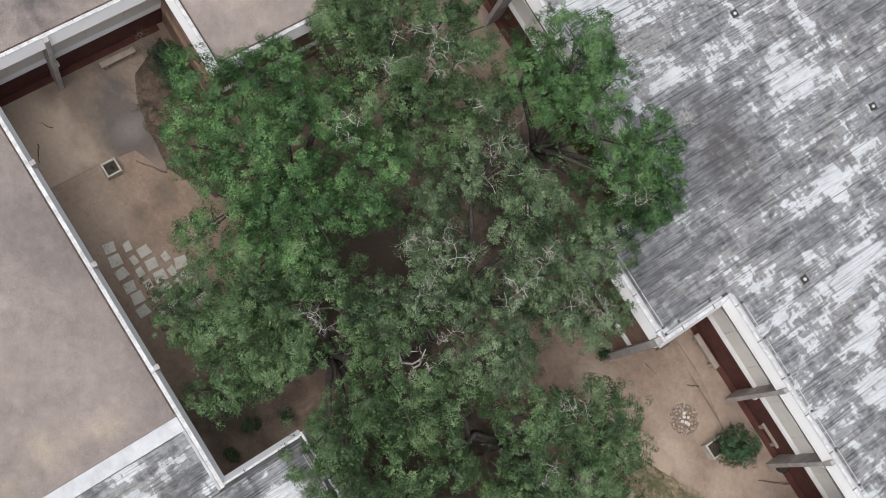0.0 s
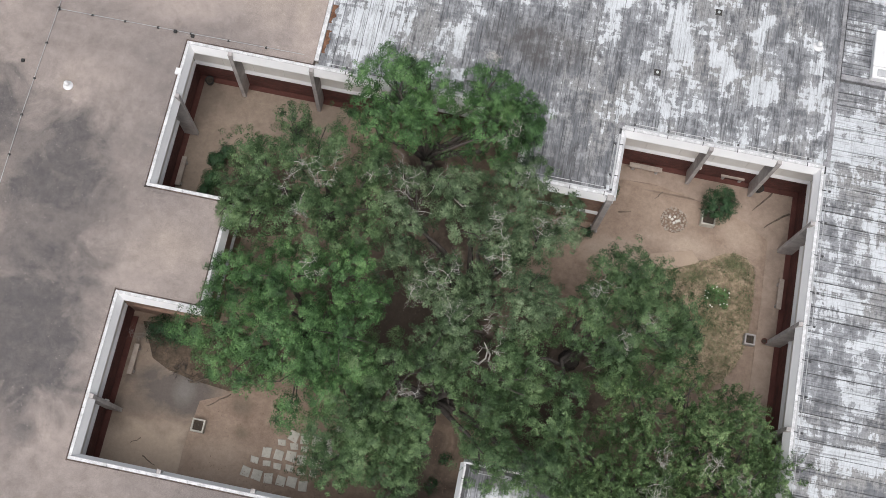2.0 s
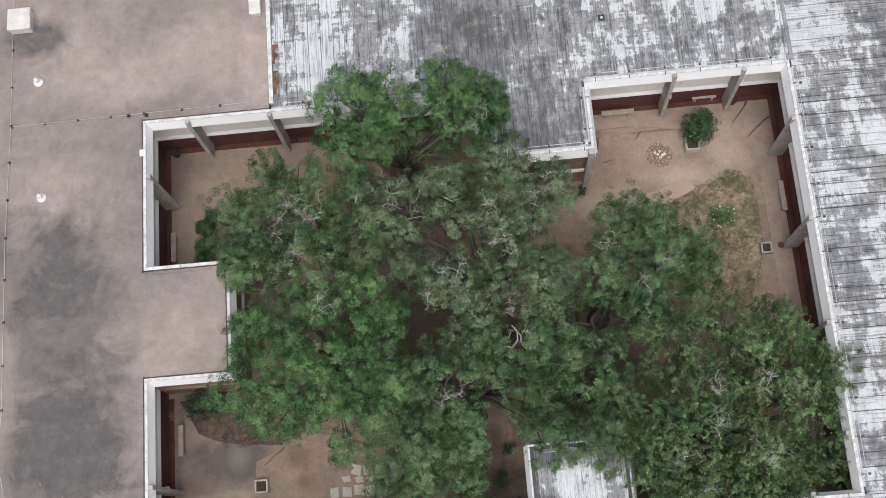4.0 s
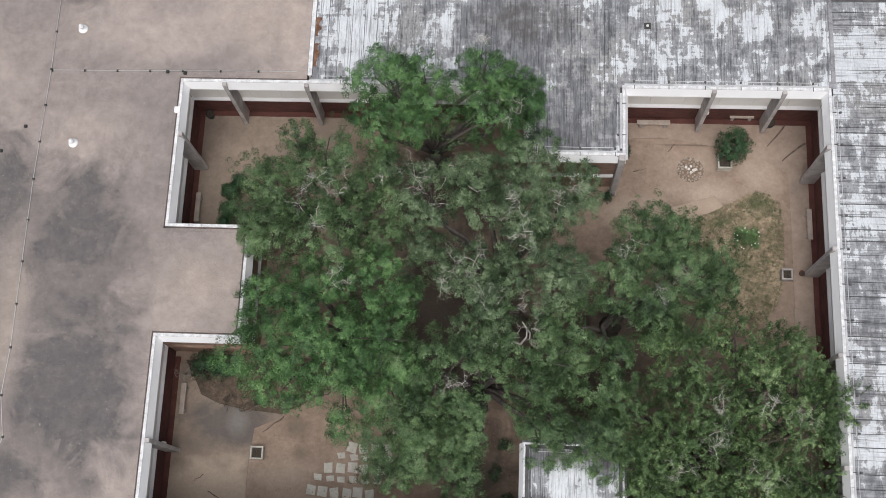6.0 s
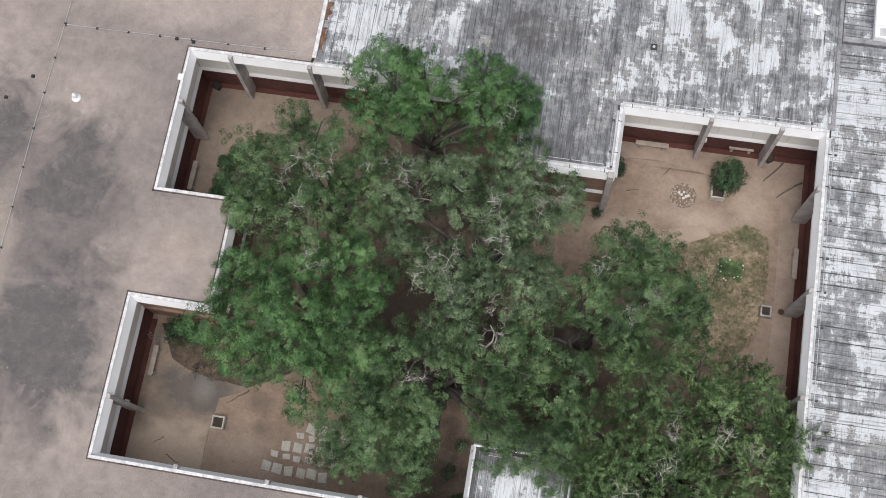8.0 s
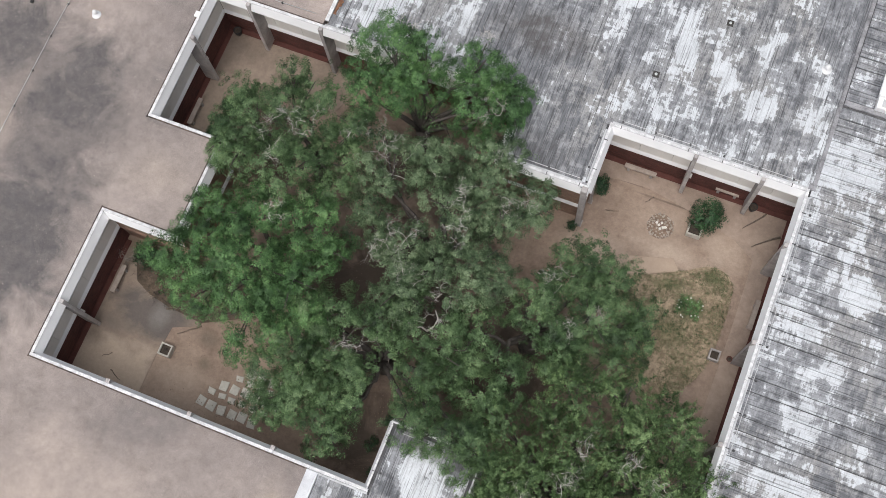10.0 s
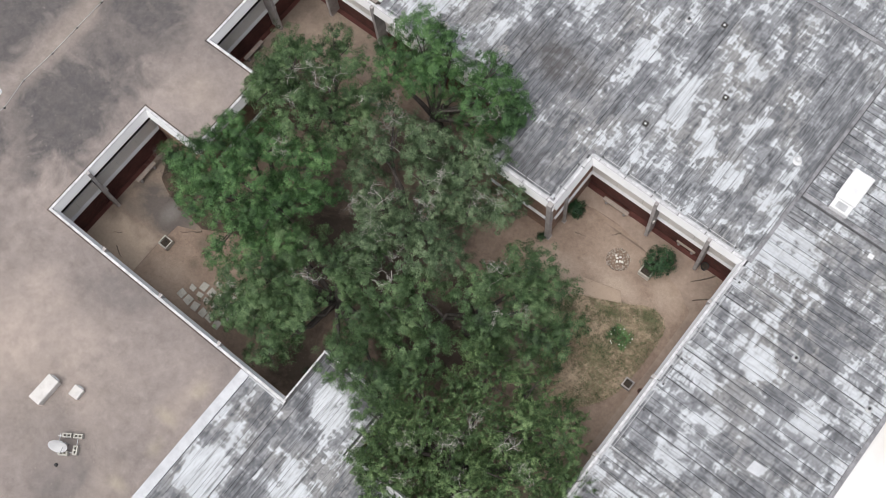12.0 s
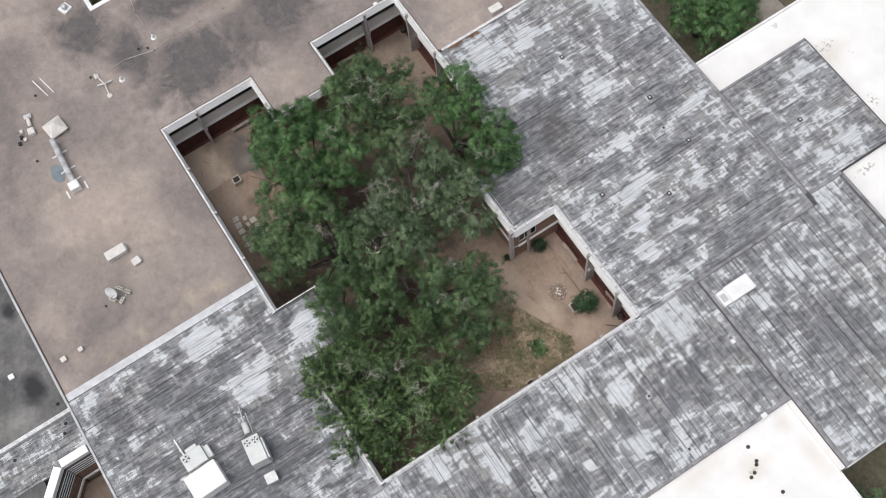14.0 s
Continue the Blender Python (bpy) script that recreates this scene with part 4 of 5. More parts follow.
# places where the crowns leave the ground open: x, y and half widths
GAPS = [(-1.0, 11.5, 0.7, 0.95), (0.75, 12.75, 0.75, 0.22), (-1.75, 9.1, 0.6, 0.6), (-5.7, 6.8, 0.25, 0.25), (1.85, 3.8, 0.6, 0.85), (4.8, 4.1, 1.3, 0.5), (-0.65, 1.85, 0.65, 0.5), (-1.65, 5.0, 0.4, 0.5),
        (-8.2, 6.2, 0.35, 0.5), (0.95, 0.0, 0.6, 1.0), (0.8, -1.4, 0.7, 0.9), (3.65, 9.8, 0.5, 0.4), (4.2, 7.5, 0.55, 0.5), (-6.0, 11.6, 0.45, 0.6), (9.0, 1.1, 0.5, 0.3), (0.9, 1.3, 0.4, 0.5), (2.7, 7.2, 0.3, 0.3)]


def open_gap(x, y, rng, spread):
    x, y = x + rng.uniform(-spread, spread), y + rng.uniform(-spread, spread)
    return any(((x - gx) / rx) ** 2 + ((y - gy) / ry) ** 2 < rng.uniform(0.7, 1.3) for gx, gy, rx, ry in GAPS)


def clumps(lobes, rng, dense=1.0, leaf_count=56, grain=0.2, off=(0, 0)):
    """Each bough carries several cushions; each cushion is a dome of small leaf sprays."""
    out = []
    for x, y, z, r in lobes:
        domes = []
        for k in range(int(2.3 * r * r * dense) + 2):
            a, s = 2.4 * k + rng.uniform(-0.5, 0.5), r * math.sqrt((k + 0.4) / (2.3 * r * r * dense + 2)) * rng.uniform(0.8, 1.0)
            q = rng.uniform(0.42, 0.9) * min(1.0, 0.7 + 0.2 * r)
            domes.append((x + s * math.cos(a), y + s * math.sin(a), z - 1.55 * s * s / r + rng.uniform(-0.6, 0.3), q))
        for dx, dy, dz, q in domes:
            n, tilt, bend = int(54 * q * q) + 4, rng.uniform(0, 2 * math.pi), rng.uniform(0, 0.45)
            for _ in range(n):
                h = rng.uniform(-0.25, 1.0)
                a, s = rng.uniform(0, 2 * math.pi), math.sqrt(max(0.0, 1 - h * h))
                k = rng.uniform(0.62, 1.15) if rng.uniform() < 0.9 else rng.uniform(1.15, 1.42)
                o = (s * (math.cos(a) + bend * math.cos(tilt)), s * (math.sin(a) + bend * math.sin(tilt)), h + 0.25)
                g = grain * rng.uniform(0.6, 1.3)
                if open_gap(dx + q * k * o[0] + off[0], dy + q * k * o[1] + off[1], rng, 0.1):
                    continue
                out.append(((dx + q * k * o[0], dy + q * k * o[1], dz + q * k * h * 0.9), o, g, int(leaf_count * (g / grain) ** 1.6 * (1.0 if k < 1.15 else 0.6)) + 3))
            for _ in range(int(7 * q * q) + 1):
                a, s = rng.uniform(0, 2 * math.pi), q * 0.9 * math.sqrt(rng.uniform())
                if rng.uniform() < 0.55 and open_gap(dx + s * math.cos(a) + off[0], dy + s * math.sin(a) + off[1], rng, 0.1):
                    continue
                out.append(((dx + s * math.cos(a), dy + s * math.sin(a), dz - rng.uniform(0.1, 0.55)), (0, 0, 0.6), grain * 1.5, int(leaf_count * 0.7)))
    return out


def add_twigs(bm, p, d, length, rad, rng, level):
    pts, q, dd = [p], Vector(p), Vector(d).normalized()
    for _ in range(4):
        dd = (dd + Vector(rng.normal(size=3)) * 0.5).normalized()
        q = q + dd * length / 4
        pts.append(q.copy())
    add_tube(bm, pts, [rad * (1 - 0.2 * k) for k in range(5)], 3 if level < 2 else 5, False)
    if level > 0:
        for k in (1, 2, 2, 3, 4):
            side = (dd * 0.6 + Vector(rng.normal(size=3)) * 0.75).normalized()
            side.z = side.z * 0.6 + 0.1
            add_twigs(bm, pts[k], side, length * rng.uniform(0.35, 0.62), rad * 0.55, rng, level - 1)


def tree(label, base, lobes, leaf, seed, dense=1.0, twigs=(), leaf_count=76, size=0.078, trunk=0.32, fork=1.9, grain=0.19, spike=0.0):
    rng = np.random.default_rng(seed)
    lobes, twigs = ([(x, y, z * TALL, r) for x, y, z, r in some] for some in (lobes, twigs))
    root = thing("live_oak", label, "tree", (base[0], base[1], 0), group="court trees")
    bx, by = base
    lean = Vector((rng.uniform(-0.4, 0.4), rng.uniform(-0.4, 0.4), 0))
    top = Vector((lean.x, lean.y, fork))
    bm = add_tube(bmesh.new(), [(0, 0, -0.05), (0.02, 0, 0.15), lean * 0.35 + Vector((0, 0, 0.7)), lean * 0.7 + Vector((0, 0, 1.3)), top], [trunk * 1.6, trunk * 1.15, trunk * 0.95, trunk * 0.9, trunk * 0.8], 10)
    part("trunk", bm, BARK, root, "dark furrowed trunk", True)
    for x, y, z, r in lobes:
        end = Vector((x - bx, y - by, z - 0.55 * r))
        mid = top.lerp(end, 0.5) + Vector((rng.uniform(-0.5, 0.5), rng.uniform(-0.5, 0.5), rng.uniform(0.0, 0.5)))
        pts = [top * 0.93, top.lerp(mid, 0.5) + Vector((0, 0, 0.15)), mid, mid.lerp(end, 0.55) + Vector((rng.uniform(-0.3, 0.3), rng.uniform(-0.3, 0.3), 0.1)), end]
        k = trunk * rng.uniform(0.34, 0.5)
        bm = add_tube(bmesh.new(), pts, [k, k * 0.85, k * 0.65, k * 0.45, k * 0.25], 7)
        limb = part("limb", bm, BARK, root, "", True)
        for _ in range(3):
            a = rng.uniform(0, 2 * math.pi)
            tip = end + Vector((r * 0.75 * math.cos(a), r * 0.75 * math.sin(a), rng.uniform(0.0, 0.35) * r))
            part("branch", tube([pts[3].lerp(end, rng.uniform(0, 1)), end.lerp(tip, 0.5) + Vector((0, 0, 0.1)), tip], [k * 0.3, k * 0.2, k * 0.09], 5), BARK, limb, "", True)
    local = [(x - bx, y - by, z, r) for x, y, z, r in lobes]
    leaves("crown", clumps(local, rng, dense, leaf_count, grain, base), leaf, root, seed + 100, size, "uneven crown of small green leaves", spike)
    for x, y, z, r in twigs:
        for _ in range(5):
            bm = bmesh.new()
            a = rng.uniform(0, 2 * math.pi)
            p = Vector((x - bx + rng.uniform(-0.4, 0.4) * r, y - by + rng.uniform(-0.4, 0.4) * r, z - 0.45))
            add_twigs(bm, p, (math.cos(a), math.sin(a), rng.uniform(0.35, 0.8)), r * rng.uniform(0.6, 0.95), 0.009, rng, 2)
            part("dead_branch", bm, TWIG, root, "bleached bare twigs")
    return root


tree("tall bright green live oak reaching over the felt roof", (-1.8, 11.9),
     [(-3.7, 13.5, 6.0, 1.35), (-0.1, 13.9, 6.1, 1.2), (-2.2, 12.5, 5.8, 1.4), (0.6, 12.0, 5.8, 1.4), (-4.3, 12.0, 5.5, 1.35), (1.6, 12.6, 5.5, 0.95), (-2.6, 13.8, 5.5, 0.87), (-0.8, 11.7, 4.2, 1.0), (1.7, 13.5, 5.2, 0.7), (2.1, 12.6, 5.0, 0.6), (0.4, 13.3, 5.3, 1.0)],
     LEAF_BRIGHT, 11, 1.0, [(-3.4, 14.4, 6.3, 0.8), (0.0, 15.0, 6.4, 0.8), (1.4, 12.2, 5.9, 0.8)])
tree("broad dull green live oak beside the gravel roof", (-5.6, 8.6),
     [(-7.3, 11.2, 4.8, 0.85), (-6.1, 9.4, 6.5, 1.8), (-8.4, 9.0, 5.6, 1.4), (-5.4, 7.1, 6.6, 1.7), (-8.1, 7.4, 5.2, 1.3), (-3.8, 9.8, 5.6, 1.35), (-4.0, 7.7, 5.6, 1.3), (-9.1, 7.5, 4.8, 0.9)],
     LEAF_OAK, 12, 0.95, [(-6.3, 8.6, 7.4, 0.9), (-5.3, 8.5, 7.0, 1.0), (-6.2, 7.2, 7.1, 0.8), (-3.6, 9.2, 6.2, 0.8)])
tree("dense bright green live oak over the planting bed", (-5.2, 3.4),
     [(-7.8, 4.7, 5.2, 1.2), (-6.0, 4.9, 5.8, 1.6), (-4.0, 5.1, 6.0, 1.6), (-8.1, 2.7, 5.6, 1.6), (-5.6, 2.3, 6.6, 1.8), (-3.6, 3.0, 6.0, 1.6), (-4.9, 1.1, 5.2, 1.6), (-7.2, 1.5, 4.8, 1.2), (-2.9, 4.7, 5.5, 1.2), (-3.2, 1.9, 4.8, 1.3)],
     LEAF_BRIGHT, 13, 1.1, [(-5.2, 5.3, 6.4, 0.7)])
grey_oak = tree("greyish live oak with many dead twigs in its crown", (0.6, 6.6),
     [(-0.4, 9.6, 5.2, 1.2), (-2.3, 8.0, 4.8, 1.3), (-0.2, 6.0, 5.0, 1.4), (2.1, 10.2, 5.4, 1.5), (3.9, 9.6, 4.5, 1.3), (1.2, 8.0, 5.6, 1.6), (2.6, 5.8, 6.0, 1.9), (0.3, 4.3, 5.0, 1.4), (-1.7, 6.3, 4.6, 1.2), (3.2, 8.1, 5.0, 1.3), (-2.4, 9.5, 4.8, 1.0)],
     LEAF_GREY, 14, 1.0, [(-1.8, 9.2, 5.0, 1.5), (1.9, 4.7, 4.9, 1.0), (3.3, 8.9, 5.2, 0.9), (-1.0, 5.6, 4.9, 1.0), (-2.6, 9.8, 5.2, 1.1), (-0.2, 6.2, 5.6, 1.1), (1.6, 6.8, 6.2, 1.0), (3.6, 9.7, 5.0, 0.9), (1.2, 8.6, 6.0, 1.0), (2.4, 10.6, 5.8, 0.8), (0.6, 4.6, 5.4, 1.0)])
for pts in (((1.75, 3.35, 3.6), (1.98, 3.6, 3.75), (2.0, 3.95, 3.7), (1.8, 4.2, 3.85)), ((2.0, 3.95, 3.7), (2.12, 3.75, 3.9), (2.1, 3.5, 4.05)), ((1.75, 3.35, 3.6), (1.5, 3.4, 3.75), (1.3, 3.3, 3.8)), ((-0.6, 9.6, 4.6), (-0.1, 9.2, 4.8), (0.4, 9.3, 4.9))):
    part("dead_branch", tube([Vector((x - 0.6, y - 6.6, z)) for x, y, z in pts], [0.045, 0.035, 0.028, 0.015][:len(pts)], 6), TWIG, grey_oak, "bleached bare limb", True)
tree("dark green live oak beside the lawn", (5.6, 4.9),
     [(6.4, 7.7, 4.7, 1.5), (7.9, 7.8, 4.2, 1.2), (5.5, 6.0, 4.6, 1.3), (7.6, 6.1, 4.8, 1.7), (9.3, 6.6, 4.0, 1.1), (8.8, 4.8, 4.0, 1.45), (6.8, 4.5, 4.5, 1.5), (3.6, 3.9, 4.6, 1.4), (5.1, 2.9, 4.4, 1.3), (9.9, 6.0, 3.6, 0.8)],
     LEAF_OAK, 15, 0.95, [(5.9, 7.0, 5.2, 1.1), (7.8, 6.2, 5.0, 0.9), (7.0, 5.2, 5.0, 0.7)])
tree("olive green live oak between the stones and the southern bay", (0.2, 1.9),
     [(2.4, 2.6, 5.0, 1.7), (2.9, 1.0, 4.6, 1.6), (5.0, 1.2, 4.4, 1.4), (-2.7, 0.3, 4.6, 1.65), (-1.1, -0.7, 4.2, 1.45), (-1.3, 2.1, 4.6, 1.4), (-2.6, -1.4, 3.8, 1.25), (-0.8, 0.8, 4.4, 1.35), (1.0, 4.5, 4.4, 0.9), (-0.4, -1.9, 3.8, 1.1), (0.7, 2.2, 4.3, 1.0), (-0.3, 3.1, 4.1, 0.9), (0.0, 0.3, 4.3, 1.0), (0.2, -0.9, 4.0, 0.85), (-1.9, -0.4, 4.3, 1.1), (-2.3, 2.3, 4.6, 1.1), (2.7, -0.3, 4.8, 0.75), (3.7, -0.35, 4.9, 0.8), (4.8, -0.4, 4.9, 0.85), (5.6, -0.9, 4.9, 0.7)],
     LEAF_OAK, 16, 0.85, [(2.0, 3.7, 4.9, 1.0), (-0.6, 1.6, 4.8, 0.9)])
tree("yellowish green live oak beside the southern felt roof", (9.4, -0.2),
     [(11.8, 3.2, 4.0, 1.3), (12.7, 2.1, 4.5, 1.4), (10.6, 1.9, 4.8, 1.65), (8.1, 2.7, 4.4, 1.65), (8.9, 0.1, 5.0, 1.85), (7.4, -1.0, 5.2, 1.5), (12.0, 0.1, 5.0, 1.95), (6.5, 0.6, 4.4, 1.4), (10.2, -1.7, 5.0, 1.85), (8.0, -2.4, 4.8, 1.75), (11.1, -3.2, 4.5, 1.5), (9.0, -3.6, 4.4, 1.3), (12.7, -1.9, 4.4, 1.5), (9.9, 3.7, 3.8, 1.1), (6.5, -2.6, 5.6, 1.1), (6.2, -1.4, 5.3, 1.0), (7.2, -3.5, 5.6, 1.05), (13.6, 1.4, 4.5, 1.0)],
     LEAF_FRESH, 17, 0.95, [(11.0, 1.2, 5.4, 0.9), (8.6, -0.6, 5.6, 1.1), (10.6, -1.6, 5.6, 1.0), (7.4, -1.6, 5.5, 0.9), (9.2, 1.0, 5.2, 0.8), (8.2, -2.8, 5.5, 0.9), (12.0, 0.4, 5.6, 0.8)], spike=1.7)


def shrub(label, x, y, h, r, leaf, seed, flat=1.0, count=40, grain=0.16, name="shrub", z=0.0):
    rng = np.random.default_rng(seed)
    root = thing(name, label, "shrub", (x, y, z))
    bm = bmesh.new()
    for _ in range(7):
        a = rng.uniform(0, 2 * math.pi)
        add_tube(bm, [(0, 0, 0), (0.25 * r * math.cos(a), 0.25 * r * math.sin(a), h * 0.4), (0.6 * r * math.cos(a), 0.6 * r * math.sin(a), h * 0.75)], [0.03, 0.02, 0.008], 5, False)
    part("stem", bm, BARK, root)
    cs = []
    for _ in range(int(60 * r * r / 0.3) + 20):
        d = Vector(rng.normal(size=3)).normalized()
        k = rng.uniform(0.5, 1.0)
        cs.append(((d.x * r * k, d.y * r * k, h * 0.55 + d.z * h * 0.45 * k * flat), (d.x, d.y, d.z + 0.3), grain * rng.uniform(0.6, 1.2), count))
    leaves("foliage", cs, leaf, root, seed + 5, 0.07, "small dark green leaves")
    return root


shrub("small round evergreen growing from a timber planter", 10.78, 12.8, 1.75, 0.84, LEAF_DARK, 31, name="small_tree")
for x, y, r in ((-11.15, 10.45, 0.42), (-11.2, 9.55, 0.42), (-11.3, 8.9, 0.36), (-10.8, 10.9, 0.35)):
    shrub("clipped dark green shrub in the soil bed", x, y, 0.8, r, LEAF_DARK, int(40 + 3 * y))
shrub("dark green shrub at the foot of the bay", 5.98, 12.75, 0.9, 0.5, LEAF_DARK, 51)
shrub("low weedy plants round the corner post", 5.45, 10.62, 0.3, 0.24, LEAF_DARK, 52, count=14)
shrub("dark straggling shrub against the brown brick wall", -11.45, 2.6, 1.3, 0.7, LEAF_DARK, 53, count=24)
shrub("dark straggling shrub against the brown brick wall", -10.6, 2.6, 1.2, 0.65, LEAF_DARK, 54, count=22)
for x, y, r in ((0.85, -1.4, 0.5), (1.25, -0.2, 0.45), (1.35, -2.45, 0.4)):
    shrub("low dark straggling shrub at the foot of the bay", x, y, 0.3, r * 0.75, LEAF_DARK, int(260 + 9 * y), 0.8, 10)
bare = thing("bare_shrub", "leafless grey shrub with tangled twigs", "shrub", (-12.2, 2.35, 0))
rng_b = np.random.default_rng(60)
bm = bmesh.new()
for k in range(9):
    a = k * 0.7
    add_twigs(bm, Vector((0, 0, 0)), (math.cos(a) * 0.8, math.sin(a) * 0.8, 1.2), 0.9, 0.013, rng_b, 2)
part("twig_tangle", bm, TIMBER, bare, "grey bare twigs")
for x, y, n, size in ((-10.7, 1.2, 7, 0.55), (-9.95, 1.15, 9, 0.6), (-11.55, 1.95, 8, 0.6), (-8.9, 1.5, 6, 0.5)):
    bare = thing("bare_shrub", "dried brown twiggy plant at the paving's edge", "shrub", (x, y, 0))
    bm = bmesh.new()
    for k in range(n):
        add_twigs(bm, Vector((0.12 * k - 0.4, 0.05 * (k % 3), 0)), (math.cos(k * 1.3), math.sin(k * 1.3), 0.7), size, 0.012, rng_b, 2)
    part("twig_tangle", bm, BARK, bare)

# trees outside the court
tree("leafy green tree beyond the northern roof", (-0.8, 30.4), [(-1.9, 29.7, 3.6, 1.5), (-0.2, 29.6, 3.8, 1.4), (1.1, 29.9, 4.0, 1.2), (1.4, 31.2, 4.2, 1.1), (-1.0, 31.6, 4.4, 1.6), (-3.5, 30.0, 4.2, 1.5), (0.4, 31.8, 4.2, 1.4)], LEAF_BRIGHT, 71, 0.9)
tree("leafy tree beside the white roof", (30.4, 19.0), [(29.6, 18.6, 3.4, 1.3), (31.0, 19.8, 3.8, 1.5), (30.4, 17.6, 3.6, 1.2)], LEAF_OAK, 72, 0.9)
tree("leafy tree in the neighbouring court", (-25.6, -0.6), [(-25.0, -1.2, 3.2, 1.2), (-26.6, -0.6, 3.6, 1.3), (-25.2, 0.8, 3.6, 1.3), (-27.5, -1.6, 3.2, 1.2)], LEAF_OAK, 73, 0.9)

# thin grass over the lawn
rng_g = np.random.default_rng(80)
tufts = []
ox, oy = [p[0] for p in lawn_outline], [p[1] for p in lawn_outline]


def inside(x, y):
    hit = False
    for (ax, ay), (bx, by) in zip(lawn_outline, lawn_outline[1:] + lawn_outline[:1]):
        if (ay > y) != (by > y) and x < (bx - ax) * (y - ay) / (by - ay) + ax:
            hit = not hit
    return hit


while len(tufts) < 3000:
    x, y = rng_g.uniform(min(ox), max(ox)), rng_g.uniform(min(oy), max(oy))
    patch = noise.noise(Vector((x * 0.9, y * 0.9, 3.1)))
    if inside(x, y) and (patch > rng_g.uniform(-0.45, 0.25) or any(math.hypot(x - gx, y - gy) < 0.8 * rng_g.uniform() for gx, gy in ((12.0, 10.5), (11.5, 10.3), (10.3, 9.6), (11.4, 8.9), (10.9, 7.8)))):
        tufts.append(((x, y, 0.08), (0, 0, 0.3), rng_g.uniform(0.05, 0.14), 11))
tagged(leaves("grass", tufts, GRASS, None, 81, 0.04), "thin tufts of dry green grass on the lawn", "grass", kind="stuff")


# ---------------------------------------------------------------- things in the court
def bench(x, y, turn, length=1.45):
    root = thing("bench", "plain pale concrete bench beside the wall", "bench", (x, y, 0.04), turn, "court benches")
    part("seat", box(-length / 2, -0.11, 0.36, length / 2, 0.11, 0.44, 0.012), BENCH, root)
    for s in (-1, 1):
        part("leg", box(s * length * 0.36 - 0.06, -0.09, 0, s * length * 0.36 + 0.06, 0.09, 0.36, 0.01), CONCRETE, root)
    return root


bench(7.44, 14.02, 0)
bench(11.3, 14.4, 0, 1.05)
bench(14.0, 9.5, 90, 1.35)
bench(-12.56, 9.65, 90, 1.35)
bench(-12.36, 1.2, 90, 1.3)


def planter(x, y, w, d, h, label, turn=0.0, skin=STONE):
    root = thing("planter_box", label, "planter", (x, y, 0.0), turn, "timber planters")
    t = 0.065
    for s in (-1, 1):
        part("board", box(-w / 2, s * (d / 2 - t / 2) - t / 2, 0, w / 2, s * (d / 2 - t / 2) + t / 2, h, 0.008), skin, root)
        part("board", box(s * (w / 2 - t / 2) - t / 2, -d / 2 + t + 0.003, 0, s * (w / 2 - t / 2) + t / 2, d / 2 - t - 0.003, h - 0.004, 0.008), skin, root)
    part("soil", box(-w / 2 + t, -d / 2 + t, 0.01, w / 2 - t, d / 2 - t, h - 0.12), DARK_SOIL, root, "dark bare soil")
    return root


planter(-9.05, -0.93, 0.54, 0.54, 0.38, "square pale timber planter holding bare soil")
planter(13.0, 7.3, 0.46, 0.48, 0.36, "square grey planter box with dark soil", 0.0, CONCRETE)
planter(10.52, 12.3, 0.62, 0.66, 0.42, "pale timber planter under a small evergreen")
stump = thing("plant_stub", "dry stub of a dead plant in the planter", "plant", (-9.05, -0.91, 0.26))
part("stem", tube([(0, 0, 0), (0.02, 0.01, 0.12), (0.05, -0.02, 0.2)], [0.03, 0.025, 0.012], 6), BARK, stump)
pot = thing("clay_pot", "small brown clay pot beside a concrete fin", "pot", (13.64, 7.38, 0.04))
part("body", lathe([(0.07, 0), (0.12, 0.14), (0.13, 0.2), (0.11, 0.2), (0.09, 0.15)], 14), RED_FLOOR, pot, "", True)
part("soil", lathe([(0.09, 0.14), (0.085, 0.16)], 14), DARK_SOIL, pot)

# unidentified black things, built here in the shape of pots
for x, y in ((-12.45, 14.1), (12.56, 14.13)):
    pot = thing("black_object", "small black object of unknown kind against the red brick foot", "pot", (x, y, 0.03), group="dark pots")
    part("body", lathe([(0.13, 0), (0.19, 0.3), (0.2, 0.36), (0.17, 0.36), (0.15, 0.3)], 16), BLACK, pot, "", True)
    part("soil", lathe([(0.16, 0.3), (0.15, 0.31)], 16), DARK_SOIL, pot)


def stone_mesh(w, d, h, seed):
    rng = np.random.default_rng(seed)
    bm = bmesh.new()
    pts = [(-w / 2, -d / 2), (w / 2, -d / 2), (w / 2, d / 2), (-w / 2, d / 2)]
    pts = [(x + rng.uniform(-0.035, 0.035), y + rng.uniform(-0.035, 0.035)) for x, y in pts]
    return slab(pts, -0.01, h, 0.012)


patio = thing("stepping_stones", "patch of pale square paving stones set in dirt", "paving", (0, 0, 0))
wide = [mesh_of("stone", stone_mesh(0.37, 0.40, 0.045, 90 + k), STONE) for k in range(3)]
narrow = [mesh_of("stone", stone_mesh(0.32, 0.25, 0.045, 95 + k), STONE) for k in range(3)]
# rows of six to eight, large and small rows by turns
for row, (y, kind_, x0, n) in enumerate(((-2.37, wide, -6.72, 6), (-1.84, narrow, -6.45, 6), (-1.38, wide, -6.05, 6), (-0.93, narrow, -5.5, 6), (-0.55, wide, -5.1, 4))):
    for k in range(n):
        me = kind_[(k + row) % 3]
        shared("stone", me, patio, pose(x0 + 0.49 * k + random.uniform(-0.03, 0.03), y + random.uniform(-0.03, 0.03) - 0.015 * k, 0.0, 0, 0, random.uniform(-5, 5) * (1 if row < 3 else 3)))
